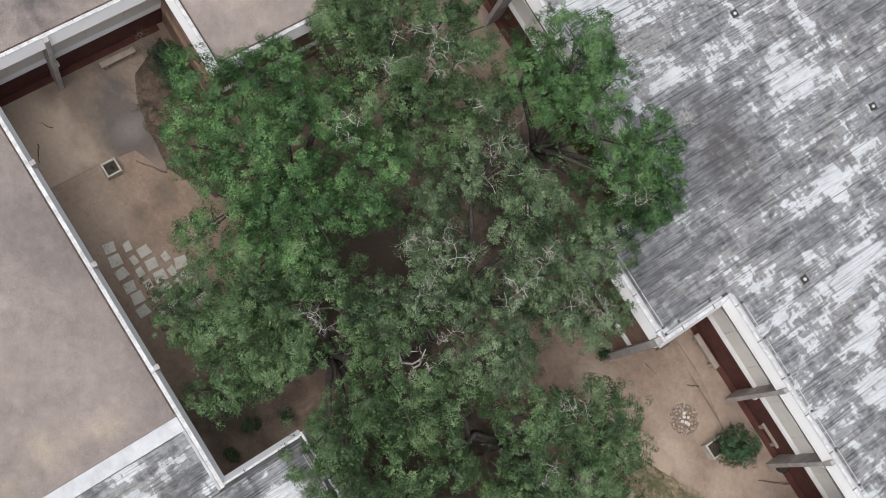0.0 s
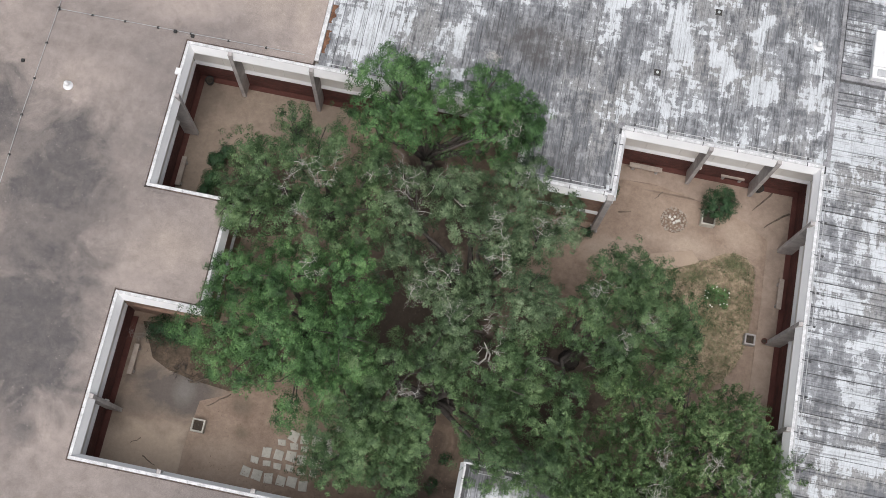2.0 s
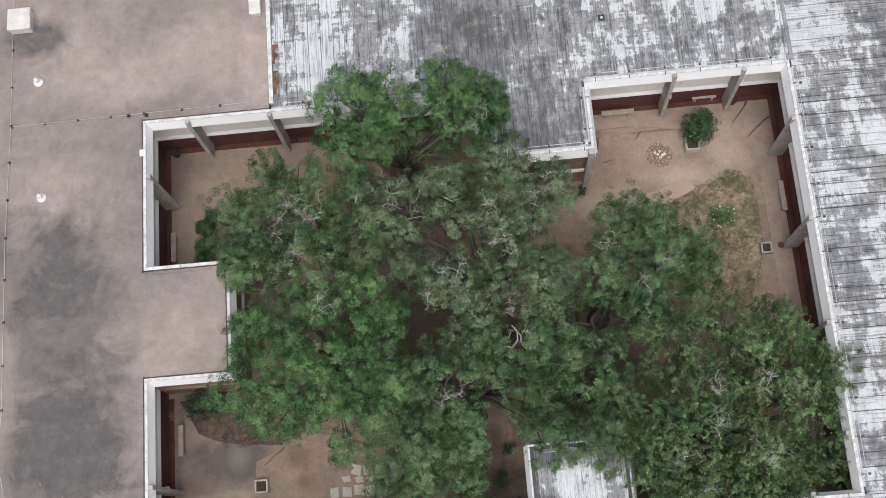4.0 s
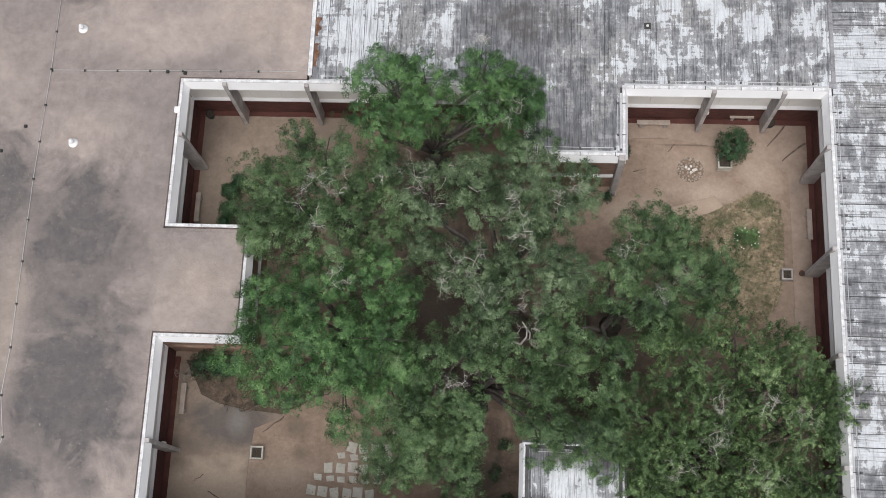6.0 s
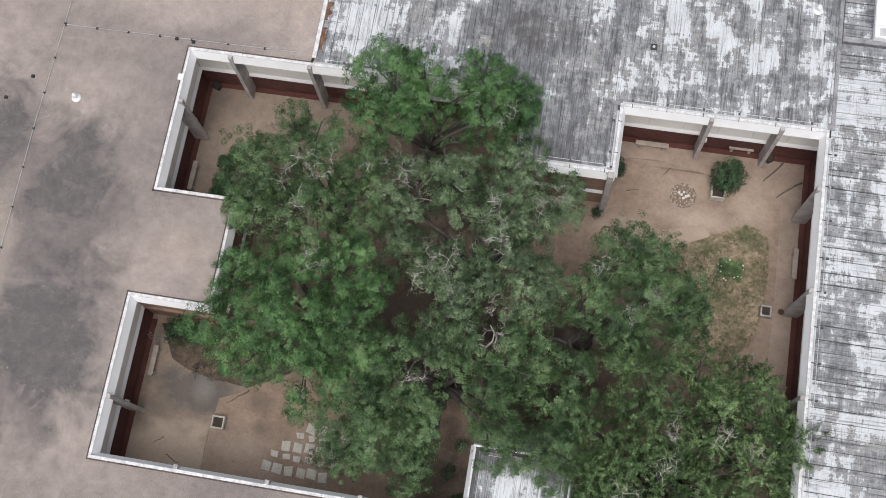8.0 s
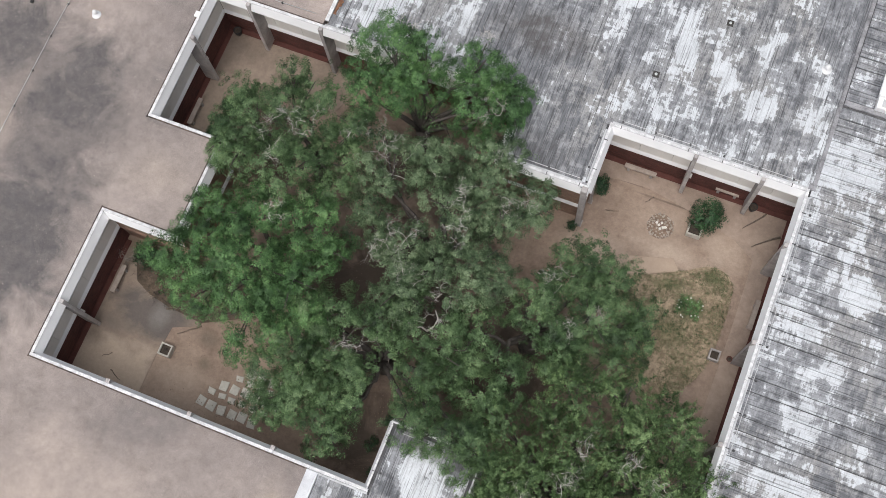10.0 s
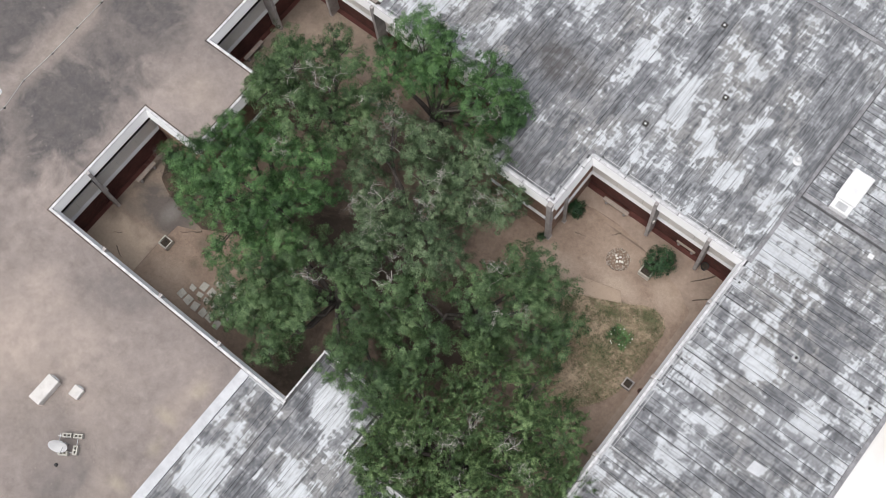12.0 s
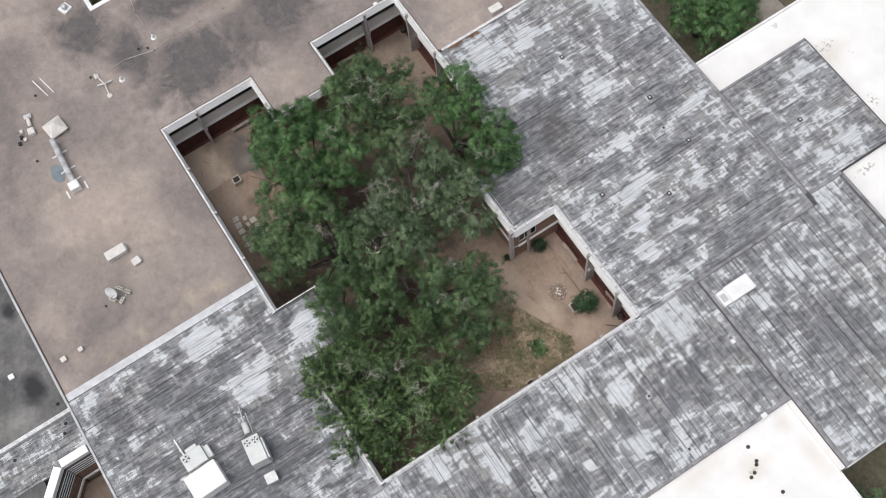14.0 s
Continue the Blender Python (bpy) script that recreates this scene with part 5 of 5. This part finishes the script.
for x, y in ((-2.95, 0.25), (-2.45, 0.3), (-2.7, -0.2), (-3.3, 0.0)):
    shared("stone", wide[0], patio, pose(x, y, 0, 0, 0, random.uniform(-8, 8)))


def rock_mesh(r, seed, material):
    rng = np.random.default_rng(seed)
    bm = bmesh.new()
    bmesh.ops.create_icosphere(bm, subdivisions=1, radius=r)
    for v in bm.verts:
        v.co *= rng.uniform(0.75, 1.2)
        v.co.z *= 0.7
    return mesh_of("rock", bm, material, False)


rocks = [rock_mesh(0.055, 200 + k, ROCK) for k in range(4)]
pale_rocks = [rock_mesh(0.075, 210 + k, WHITE_ROCK) for k in range(3)]
ring = thing("fire_ring", "round ring of loose rocks with white rocks in its middle", "fire pit", (9.08, 12.0, 0.01))
for rad, n in ((0.54, 30), (0.47, 26), (0.34, 14), (0.2, 8)):
    for k in range(n):
        a = 2 * math.pi * k / n + random.uniform(-0.1, 0.1)
        q = rad + random.uniform(-0.05, 0.05)
        shared("rock", random.choice(rocks), ring, pose(q * math.cos(a), q * math.sin(a), 0.03, 0, 0, random.uniform(0, 360)) @ Matrix.Diagonal((*[random.uniform(0.7, 1.15)] * 3, 1)))
for x, y in ((-0.08, 0.02), (0.12, -0.04), (0.02, 0.15), (-0.2, 0.1), (0.22, 0.0), (0.02, -0.14)):
    shared("white_rock", random.choice(pale_rocks), ring, pose(x, y, 0.05, 0, 0, random.uniform(0, 360)))
part("ash_bed", lathe([(0.58, 0.0), (0.56, 0.015), (0.2, 0.022)], 20), ASH, ring, "dark ash and gravel")
flowers = thing("flower_ring", "ring of small white stones round weeds on the lawn", "garden bed", (11.4, 8.92, 0.05))
for k in range(15):
    a = 2 * math.pi * k / 15
    shared("white_rock", random.choice(pale_rocks), flowers, pose(0.44 * math.cos(a) + random.uniform(-0.12, 0.12), 0.4 * math.sin(a) + random.uniform(-0.12, 0.12), 0.08, 0, 0, 40 * k) @ Matrix.Diagonal((random.uniform(0.35, 0.7), random.uniform(0.35, 0.7), 0.5, 1)))
leaves("weeds", [((random.uniform(-0.5, 0.5), random.uniform(-0.42, 0.42), 0.1), (0, 0, 0.6), 0.15, 30) for _ in range(50)], LEAF_BRIGHT, flowers, 85, 0.06, "low green weeds")["kind"] = "stuff"


def stick(x0, y0, x1, y1, r, label="fallen grey branch lying on the dirt"):
    bm = bmesh.new()
    p = [Vector((x0, y0, r + 0.035)).lerp(Vector((x1, y1, r + 0.035)), k / 5) + Vector((random.uniform(-0.04, 0.04), random.uniform(-0.04, 0.04), 0)) for k in range(6)]
    add_tube(bm, p, [r, r * 0.95, r * 0.85, r * 0.75, r * 0.6, r * 0.4], 6)
    return solid("fallen_branch", bm, DRY_WOOD, label, "branch", smooth=True)


for a in ((13.24, 14.11, 12.42, 13.15, 0.04), (14.04, 13.32, 13.03, 12.44, 0.045), (8.43, 13.19, 8.08, 12.77, 0.025), (-11.28, -1.88, -11.65, -2.15, 0.02), (-11.06, -2.56, -10.41, -2.85, 0.025), (-9.9, 0.75, -8.7, 1.25, 0.045), (-8.1, 0.6, -9.0, -0.1, 0.03), (-3.8, 3.75, -2.9, 3.95, 0.03), (6.6, 11.9, 7.2, 12.0, 0.02), (11.0, 9.5, 10.75, 9.95, 0.02)):
    stick(*a)

# a scatter of leaf litter over the dirt
tagged(leaves("leaf_litter", [((random.uniform(-8, 9.0), random.uniform(-3, 10.5), 0.03), (0, 0, 1.5), 0.5, 14) for _ in range(420)], ASH, None, 301, 0.06), "scattered brown leaf litter on the ground", "leaf litter", kind="stuff")


# ---------------------------------------------------------------- things on the roofs
def roof_vent(x, y, z=ROOF, tall=0.26, r=0.09, label="white roof vent pipe in a round flashing", skin=WHITE, cap=WHITE):
    root = thing("roof_vent", label, "vent", (x, y, z), group="roof vents")
    part("flashing", lathe([(r + 0.14, 0.0), (r + 0.11, 0.02), (r + 0.04, 0.05), (r + 0.01, 0.1)], 18), skin, root, "", True)
    part("pipe", lathe([(r, 0.02), (r, tall)], 14), skin, root, "", True)
    part("cap", lathe([(r * 1.5, tall - 0.03), (r * 1.55, tall + 0.02), (r * 0.8, tall + 0.12), (0.01, tall + 0.15)], 14), cap, root, "", True)
    return root


for x, y in ((-17.13, 16.29), (-16.9, 11.12), (-17.36, -3.77), (-19.0, -0.6)):
    roof_vent(x, y, ROOF, 0.24, 0.07)
roof_vent(13.2, 19.33, ROOF + 0.01, 0.26, 0.085, "white domed roof vent in a round flashing")


def drain(x, y, label="small square roof drain with a grey grate"):
    root = thing("roof_drain", label, "drain", (x, y, ROOF), random.uniform(-6, 6), "roof drains")
    part("pan", box(-0.14, -0.14, -0.01, 0.14, 0.14, 0.035, 0.008), BRONZE, root)
    part("grate", lathe([(0.06, 0.03), (0.06, 0.07), (0.02, 0.09)], 10), AC_PAINT, root, "white plastic strainer", True)
    return root


for x, y in ((6.72, 16.74), (8.88, 20.02), (6.72, 23.1), (3.02, 22.96), (-2.43, 20.22), (9.41, 29.39)):
    drain(x, y)
for x, y in ((18.12, 11.67), (21.68, 11.7), (5.21, 22.35)):
    roof_vent(x, y, ROOF, 0.1, 0.045, "low grey pipe stub in a round flashing", METAL, TAR)
patch = solid("roof_patch", slab([(19.1, 6.48), (19.68, 6.52), (19.72, 7.03), (19.16, 7.0)], ROOF - 0.01, ROOF + 0.045), PALE_EDGE, "square pale repair patch on the felt roof", "patch")
solid("roof_patch", slab([(18.05, 17.32), (18.3, 17.34), (18.29, 17.57), (18.04, 17.55)], ROOF - 0.01, ROOF + 0.045), WHITE, "small square white repair patch on the felt roof", "patch")


def hatch(x, y, w, d, h, turn, label, sub=True, skin=PALE_METAL):
    root = thing("roof_hatch", label, "roof hatch", (x, y, ROOF), turn, "roof boxes")
    part("kerb", box(-w / 2 + 0.04, -d / 2 + 0.04, -0.01, w / 2 - 0.04, d / 2 - 0.04, h * 0.75), skin, root)
    part("lid", box(-w / 2, -d / 2, h * 0.7, w / 2, d / 2, h, 0.03), skin, root, "pale metal lid")
    if sub:
        part("hinge_bar", box(-w / 2 + 0.1, d / 2 - 0.015, h * 0.45, w / 2 - 0.1, d / 2 + 0.05, h * 0.6), METAL, root)
    return root


hatch(-6.6, -9.45, 0.62, 1.3, 0.45, 0, "long pale metal box with a sloping lid on the gravel roof")
hatch(-5.44, -8.67, 0.5, 0.52, 0.3, 4, "small square pale metal box on the gravel roof")
hatch(-2.38, -15.04, 0.34, 0.34, 0.25, 5, "small white box on the gravel roof", False)
hatch(-2.37, -13.93, 0.3, 0.3, 0.25, 8, "small white box on the gravel roof", False)
hatch(-7.75, 18.75, 0.5, 0.85, 0.35, 0, "white metal box beside the roof flashing")
hatch(-17.85, 19.1, 1.0, 1.0, 0.5, 0, "square white box on the gravel roof")
sky_l = thing("skylight", "long white skylight box with a grey hatch on the felt roof", "skylight", (15.92, 19.3, ROOF), 0)
part("kerb", box(-0.45, -1.05, -0.02, 0.45, 1.05, 0.32, 0.02), WHITE, sky_l)
part("lid", box(-0.5, -0.55, 0.32, 0.5, 1.12, 0.46, 0.04), WHITE, sky_l, "bright white lid")
part("glazing", box(-0.25, -0.95, 0.322, 0.25, -0.62, 0.345), GREY_EDGE, sky_l, "grey square pane")

# satellite dish held down by concrete blocks
dish = thing("satellite_dish", "white oval satellite dish weighed down with concrete blocks", "satellite dish", (-4.2, -10.55, ROOF), 215)
bm = bmesh.new()
rings_ = []
for k in range(6):
    q = 0.05 + 0.47 * k / 5
    rings_.append([bm.verts.new((q * math.cos(a), 0.55 * q * q - 0.02, 0.85 * q * math.sin(a))) for a in (2 * math.pi * j / 24 for j in range(24))])
for a, b in zip(rings_, rings_[1:]):
    for j in range(24):
        bm.faces.new((a[j], a[(j + 1) % 24], b[(j + 1) % 24], b[j]))
bm.faces.new(rings_[0])
bmesh.ops.solidify(bm, geom=list(bm.faces), thickness=0.02)
bmesh.ops.transform(bm, matrix=pose(0.18, 0.1, 0.6, 38, 0, 0) @ Matrix.Scale(0.82, 4), verts=bm.verts)
part("reflector", bm, FASCIA_PAINT, dish, "white oval reflector", True)
part("mast", tube([(0, 0, 0.02), (0, 0.02, 0.5)], 0.03, 8), METAL, dish)
part("feed_arm", tube([(0, -0.05, 0.35), (0, 0.5, 0.75)], 0.018, 6), METAL, dish)
part("feed", lathe([(0.03, 0.70), (0.05, 0.76), (0.04, 0.84)], 8), AC_PAINT, dish)
for x0, y0, x1, y1 in ((-0.5, -0.35, 0.5, -0.35), (-0.5, 0.35, 0.5, 0.35), (-0.4, -0.45, -0.4, 0.45), (0.4, -0.45, 0.4, 0.45)):
    part("base_bar", tube([(x0, y0, 0.03), (x1, y1, 0.03)], 0.02, 5), METAL, dish)
block = add_box(box(-0.2, -0.1, 0, 0.2, -0.04, 0.19), -0.2, 0.04, 0, 0.2, 0.1, 0.19)
for x0 in (-0.2, -0.03, 0.14):
    add_box(block, x0, -0.04, 0, x0 + 0.06, 0.04, 0.19)
block = mesh_of("concrete_block", block, STONE)
for x, y, r in ((-0.45, -0.36, 0), (0.05, -0.37, 0), (0.42, 0.1, 90), (-0.42, 0.25, 90), (0.1, 0.4, 0)):
    shared("concrete_block", block, dish, pose(x, y, 0.02, 0, 0, r))


def fan(parent, x, y, z, r):
    root = part("fan_guard", lathe([(r, z), (r, z + 0.03), (r * 0.9, z + 0.035), (r * 0.88, z + 0.005)], 20), AC_PAINT, parent, "round fan opening")
    # the opening's inner shade is a flat black disc on the closed body
    part("shaft_well", lathe([(r * 0.86, z + 0.003), (r * 0.85, z + 0.008)], 20), BLACK, root, "flat black disc for the shade in the fan opening")
    for k in range(4):
        a = k * math.pi / 2 + 0.4
        bm = slab([(0.02, -0.02), (r * 0.8, -0.10 * r / 0.3), (r * 0.8, 0.12 * r / 0.3), (0.02, 0.03)], 0, 0.012)
        bmesh.ops.transform(bm, matrix=pose(x * 0, y * 0, z + 0.012, 0, 0, math.degrees(a)), verts=bm.verts)
        part("blade", bm, AC_PAINT, root)
    root.location = (x, y, 0)
    return root


ac = thing("air_conditioner", "large ivory rooftop air conditioner with two fans", "air conditioner", (8.75, -8.12, ROOF), -6)
part("base", box(-0.8, -0.5, -0.01, 0.8, 0.5, 0.12), METAL, ac)
part("body", box(-0.78, -0.48, 0.12, 0.78, 0.48, 1.1, 0.02), AC_PAINT, ac)
part("side_coil", box(-0.5, 0.482, 0.2, 0.75, 0.62, 0.95, 0.02), METAL, ac, "grey finned coil")
for y in (-0.23, 0.23):
    fan(ac, -0.48, y, 1.1, 0.21)
for k in range(4):
    part("panel_seam", box(-0.2 + 0.25 * k, -0.487, 0.2, -0.185 + 0.25 * k, -0.478, 1.0), METAL, ac)
pack = thing("pump_unit", "small pale pump with pipes beside the air conditioner", "pump", (7.0, -8.0, ROOF), -8)
part("tank", tube([(-0.15, 0, 0.22), (0.5, 0, 0.22)], [0.19, 0.19], 14), AC_PAINT, pack, "", True)
part("pipe", tube([(-1.2, 0.05, 0.18), (-0.2, 0.0, 0.2)], 0.05, 8), METAL, pack)
for x in (-0.9, -0.5):
    part("foot", box(x - 0.04, -0.15, -0.01, x + 0.04, 0.15, 0.15), METAL, pack)
part("foot", box(0.0, -0.16, -0.01, 0.35, 0.16, 0.1), METAL, pack)
part("rail", tube([(-0.6, 0.28, 0.3), (0.6, 0.28, 0.3)], 0.02, 6), METAL, pack)
for x in (-0.6, 0.0, 0.6):
    part("post", tube([(x, 0.28, 0.0), (x, 0.28, 0.3)], 0.018, 6), METAL, pack)
cond = thing("condenser_box", "small grey metal box on a wire stand", "box", (10.45, -8.15, ROOF), -6)
part("body", box(-0.3, -0.34, 0.15, 0.3, 0.34, 0.55, 0.015), METAL, cond)
for x in (-0.25, 0.25):
    for y in (-0.28, 0.28):
        part("leg", box(x - 0.03, y - 0.03, -0.01, x + 0.03, y + 0.03, 0.15), METAL, cond)
ac2 = thing("air_handler", "pale rooftop air handler with one fan and a pipe", "air conditioner", (7.2, -11.2, ROOF), 2)
part("body", box(-0.5, -0.68, 0.08, 0.5, 0.62, 0.75, 0.03), AC_PAINT, ac2)
part("base", box(-0.55, -0.72, -0.01, 0.55, 0.66, 0.08), METAL, ac2)
part("side_box", box(-0.35, 0.63, 0.08, 0.4, 0.95, 0.5, 0.02), AC_PAINT, ac2)
part("inlet", box(-0.82, -0.3, 0.08, -0.505, 0.4, 0.42, 0.02), AC_PAINT, ac2)
fan(ac2, -0.2, -0.4, 0.75, 0.23)
part("pipe", tube([(-1.75, -0.5, 0.25), (-0.5, -0.45, 0.35)], 0.05, 8), WHITE, ac2)
part("pipe", tube([(0.45, -0.7, 0.3), (0.6, -0.72, 0.3), (0.62, 0.3, 0.3)], 0.04, 8), WHITE, ac2)
for x in (-1.6, -1.0):
    part("pipe_foot", box(x - 0.06, -0.58, -0.01, x + 0.06, -0.4, 0.22), METAL, ac2)
tank = thing("white_plenum", "large plain white square duct box", "duct", (8.65, -11.25, ROOF), 2)
part("body", box(-0.76, -0.98, -0.01, 0.76, 0.98, 0.9, 0.03), WHITE_ROOF, tank)
part("seam", box(-0.77, -0.02, 0.2, 0.77, 0.02, 0.905), WHITE, tank)

# long duct and its hood on the gravel roof
duct = thing("roof_duct", "long pale metal duct on white supports over the gravel roof", "duct", (0, 0, ROOF))
for k in range(5):
    x0, x1 = -15.7 + 0.7 * k, -15.7 + 0.7 * (k + 1) - 0.01
    part("section", tube([(x0, -9.42 - 0.03 * k, 0.5 - 0.03 * k), (x1, -9.45 - 0.03 * k, 0.47 - 0.03 * k)], 0.19, 14), GREY_EDGE, duct, "", True)
for x in (-14.8, -13.5, -12.6):
    part("support", box(x - 0.04, -10.0, -0.01, x + 0.04, -9.0, 0.09, 0.01), WHITE, duct)
    part("leg", box(x - 0.03, -9.6, 0.09, x + 0.03, -9.4, 0.28), WHITE, duct)
part("end_box", box(-12.35, -9.95, 0.0, -11.75, -9.3, 0.55, 0.03), WHITE, duct, "bright white end box")
for y in (-10.25, -9.0):
    part("end_bar", box(-12.2, y - 0.05, -0.01, -11.6, y + 0.05, 0.09, 0.01), WHITE, duct)
hood = thing("exhaust_hood", "white pyramid exhaust hood on the gravel roof", "vent", (-16.55, -8.9, ROOF), 8)
part("kerb", box(-0.5, -0.5, -0.01, 0.5, 0.5, 0.3), PALE_METAL, hood)
bm = bmesh.new()
base_ = [bm.verts.new(p) for p in ((-0.62, -0.62, 0.3), (0.62, -0.62, 0.3), (0.62, 0.62, 0.3), (-0.62, 0.62, 0.3))]
top_ = [bm.verts.new(p) for p in ((-0.12, -0.12, 0.66), (0.12, -0.12, 0.66), (0.12, 0.12, 0.66), (-0.12, 0.12, 0.66))]
bm.faces.new(base_[::-1])
bm.faces.new(top_)
for k in range(4):
    bm.faces.new((base_[k], base_[(k + 1) % 4], top_[(k + 1) % 4], top_[k]))
part("cap", bm, PALE_METAL, hood)
solid("damp_patch", slab(rounded([(-14.3, -10.5), (-13.2, -10.6), (-12.8, -10.0), (-13.6, -9.75), (-14.4, -9.9)], 2), ROOF - 0.01, ROOF + 0.006), BLUE_TARP, "dull blue grey damp patch beside the duct", "stain")
for x0, y0, x1, y1 in ((-20.71, -8.7, -19.09, -8.31), (-20.63, -8.23, -19.08, -7.86)):
    solid("loose_pipe", tube([(x0, y0, ROOF + 0.05), (x1, y1, ROOF + 0.05)], 0.045, 8), WHITE_ROOF, "straight white pipe lying on the gravel roof", "pipe", smooth=True)
pump = thing("gas_pump", "cluster of pale pump parts and pipes on the gravel roof", "pump", (-17.7, -10.2, ROOF), -10)
part("motor", tube([(-0.6, 0, 0.25), (0.1, 0.02, 0.25)], 0.13, 12), PALE_METAL, pump, "", True)
part("housing", box(0.25, -0.22, -0.01, 0.75, 0.2, 0.35, 0.03), PALE_METAL, pump)
part("bracket", box(-0.9, -0.25, -0.01, -0.55, 0.25, 0.18, 0.02), METAL, pump)
for x, y, m in ((0.15, -0.65, PALE_METAL), (0.55, -0.75, BLACK), (0.8, -0.55, PALE_METAL), (0.95, -0.95, BLACK)):
    part("block", box(x - 0.12, y - 0.1, -0.01, x + 0.12, y + 0.1, 0.16, 0.02), m, pump)
tee = thing("gas_pipe", "white pipe with a tee on small feet", "pipe", (0, 0, ROOF))
part("run", tube([(-18.7, -5.1, 0.2), (-17.6, -4.85, 0.2), (-16.7, -4.95, 0.15)], 0.04, 8), PALE_METAL, tee)
part("branch", tube([(-17.75, -5.3, 0.25), (-17.6, -4.85, 0.25), (-17.6, -4.35, 0.2)], 0.055, 8), METAL, tee)
for x, y in ((-18.5, -5.05), (-16.7, -4.95)):
    part("foot", box(x - 0.16, y - 0.14, -0.01, x + 0.16, y + 0.14, 0.14, 0.01), PALE_METAL, tee)
unit = thing("roof_unit", "white roof unit with round vents beside the small court", "vent", (-24.45, -4.5, ROOF), 20)
part("base", box(-0.35, -0.35, -0.01, 0.35, 0.35, 0.2, 0.02), WHITE, unit)
part("drum", lathe([(0.2, 0.2), (0.2, 0.45), (0.1, 0.5)], 14), METAL, unit, "", True)

# lightning conductor cables with their clips
clip_mesh = mesh_of("clip", add_box(box(-0.055, -0.045, 0, 0.055, 0.045, 0.045, 0.01), -0.025, -0.025, 0.045, 0.025, 0.025, 0.08), BLACK)


def cable(points, gap):
    root = thing("conductor_cable", "thin grey lightning cable clipped to the gravel roof", "cable", (0, 0, ROOF))
    pts = [Vector((x, y, 0.055)) for x, y in points]
    part("wire", tube(pts, 0.012, 5), METAL, root)
    for a, b in zip(pts, pts[1:]):
        n = max(1, round((b - a).length / gap))
        for k in range(n):
            p = a.lerp(b, k / n)
            shared("clip", clip_mesh, root, pose(p.x, p.y, 0, 0, 0, random.uniform(0, 90)))


cable([(-18.3, 30.0), (-18.25, 14.4), (-18.35, 9.5), (-18.3, 2.5), (-18.4, 0.6), (-18.1, -1.0), (-18.6, -3.0), (-18.4, -4.8)], 1.8)
cable([(-18.2, 14.35), (-12.6, 14.4), (-7.8, 14.45)], 1.55)
cable([(-24.0, -0.3), (-21.4, -0.75), (-19.0, -0.62)], 1.9)
for x, y in ((-19.0, 11.8), (-19.9, 10.7), (-18.8, -1.84), (-18.5, -1.3), (-13.25, 14.36), (-12.5, 14.3), (-3.99, -11.5), (-18.7, -5.4), (-19.6, -9.0), (-15.2, -10.9)):
    solid("roof_stub", box(x - 0.07, y - 0.07, ROOF - 0.01, x + 0.07, y + 0.07, ROOF + 0.09, 0.02), BLACK, "small dark stub on the gravel roof", "fitting", group="roof stubs")
solid("roof_marker", box(-12.78, 12.5, ROOF, -12.52, 12.78, ROOF + 0.12, 0.02), WHITE, "small white plate on the roof edge", "fitting")

# rust stains beside the flashing, damp stain and drains on the low roofs
for y0, y1 in ((14.7, 15.75), (16.1, 16.95)):
    edge = [(-7.1 + random.uniform(0.05, 0.24), y0 + (y1 - y0) * k / 11) for k in range(12)]
    solid("rust_patch", slab([(-7.12, y1), (-7.12, y0)] + edge, ROOF, ROOF + 0.034), RUST, "flaking brown rust patch on the roof felt", "stain")
for x, y in ((0.9, -16.7), (-0.4, -16.6), (1.4, -17.0), (1.2, -20.1)):
    solid("roof_stub", lathe([(0.1, 0), (0.1, 0.1), (0.05, 0.14)], 10), BLACK, "small dark stub on the low roof", "fitting", group="roof stubs").location = (x, y, ROOF - 0.45)
for x, y, w, d in ((-3.6, -18.4, 0.35, 0.35),):
    solid("roof_marker", box(x, y, ROOF - 0.4, x + w, y + d, ROOF - 0.3, 0.02), WHITE, "small white box on the grey roof", "fitting")
# footbridge roof and stubs on the white roof
bridge = thing("slatted_canopy", "brown slatted canopy beside the white roof", "canopy", (1.5, 33.4, 0), 4)
for k in range(16):
    part("slat", box(-1.1, -0.9 + 0.12 * k, 3.1, 1.1, -0.82 + 0.12 * k, 3.14), TIMBER, bridge)
for x in (-1.0, 1.0):
    part("beam", box(x - 0.05, -1.0, 2.95, x + 0.05, 1.1, 3.1), TIMBER, bridge)
for x in (-1.0, 1.0):
    for y in (-0.9, 1.0):
        part("post", box(x - 0.06, y - 0.06, -0.06, x + 0.06, y + 0.06, 2.95), TIMBER, bridge)
for x, y in ((23.3, 14.48), (24.14, 14.38), (24.3, 14.25), (24.58, 13.9), (24.69, 13.6), (26.2, 14.5)):
    solid("roof_stub", lathe([(0.1, 0), (0.1, 0.1), (0.05, 0.14)], 10), BRONZE, "small dark pipe stub on the white roof", "fitting", group="roof stubs").location = (x, y, ROOF - 0.28)
solid("roof_marker", box(22.3, 16.03, ROOF, 22.58, 16.38, ROOF + 0.1, 0.02), WHITE, "small white plate at the edge of the felt roof", "fitting")
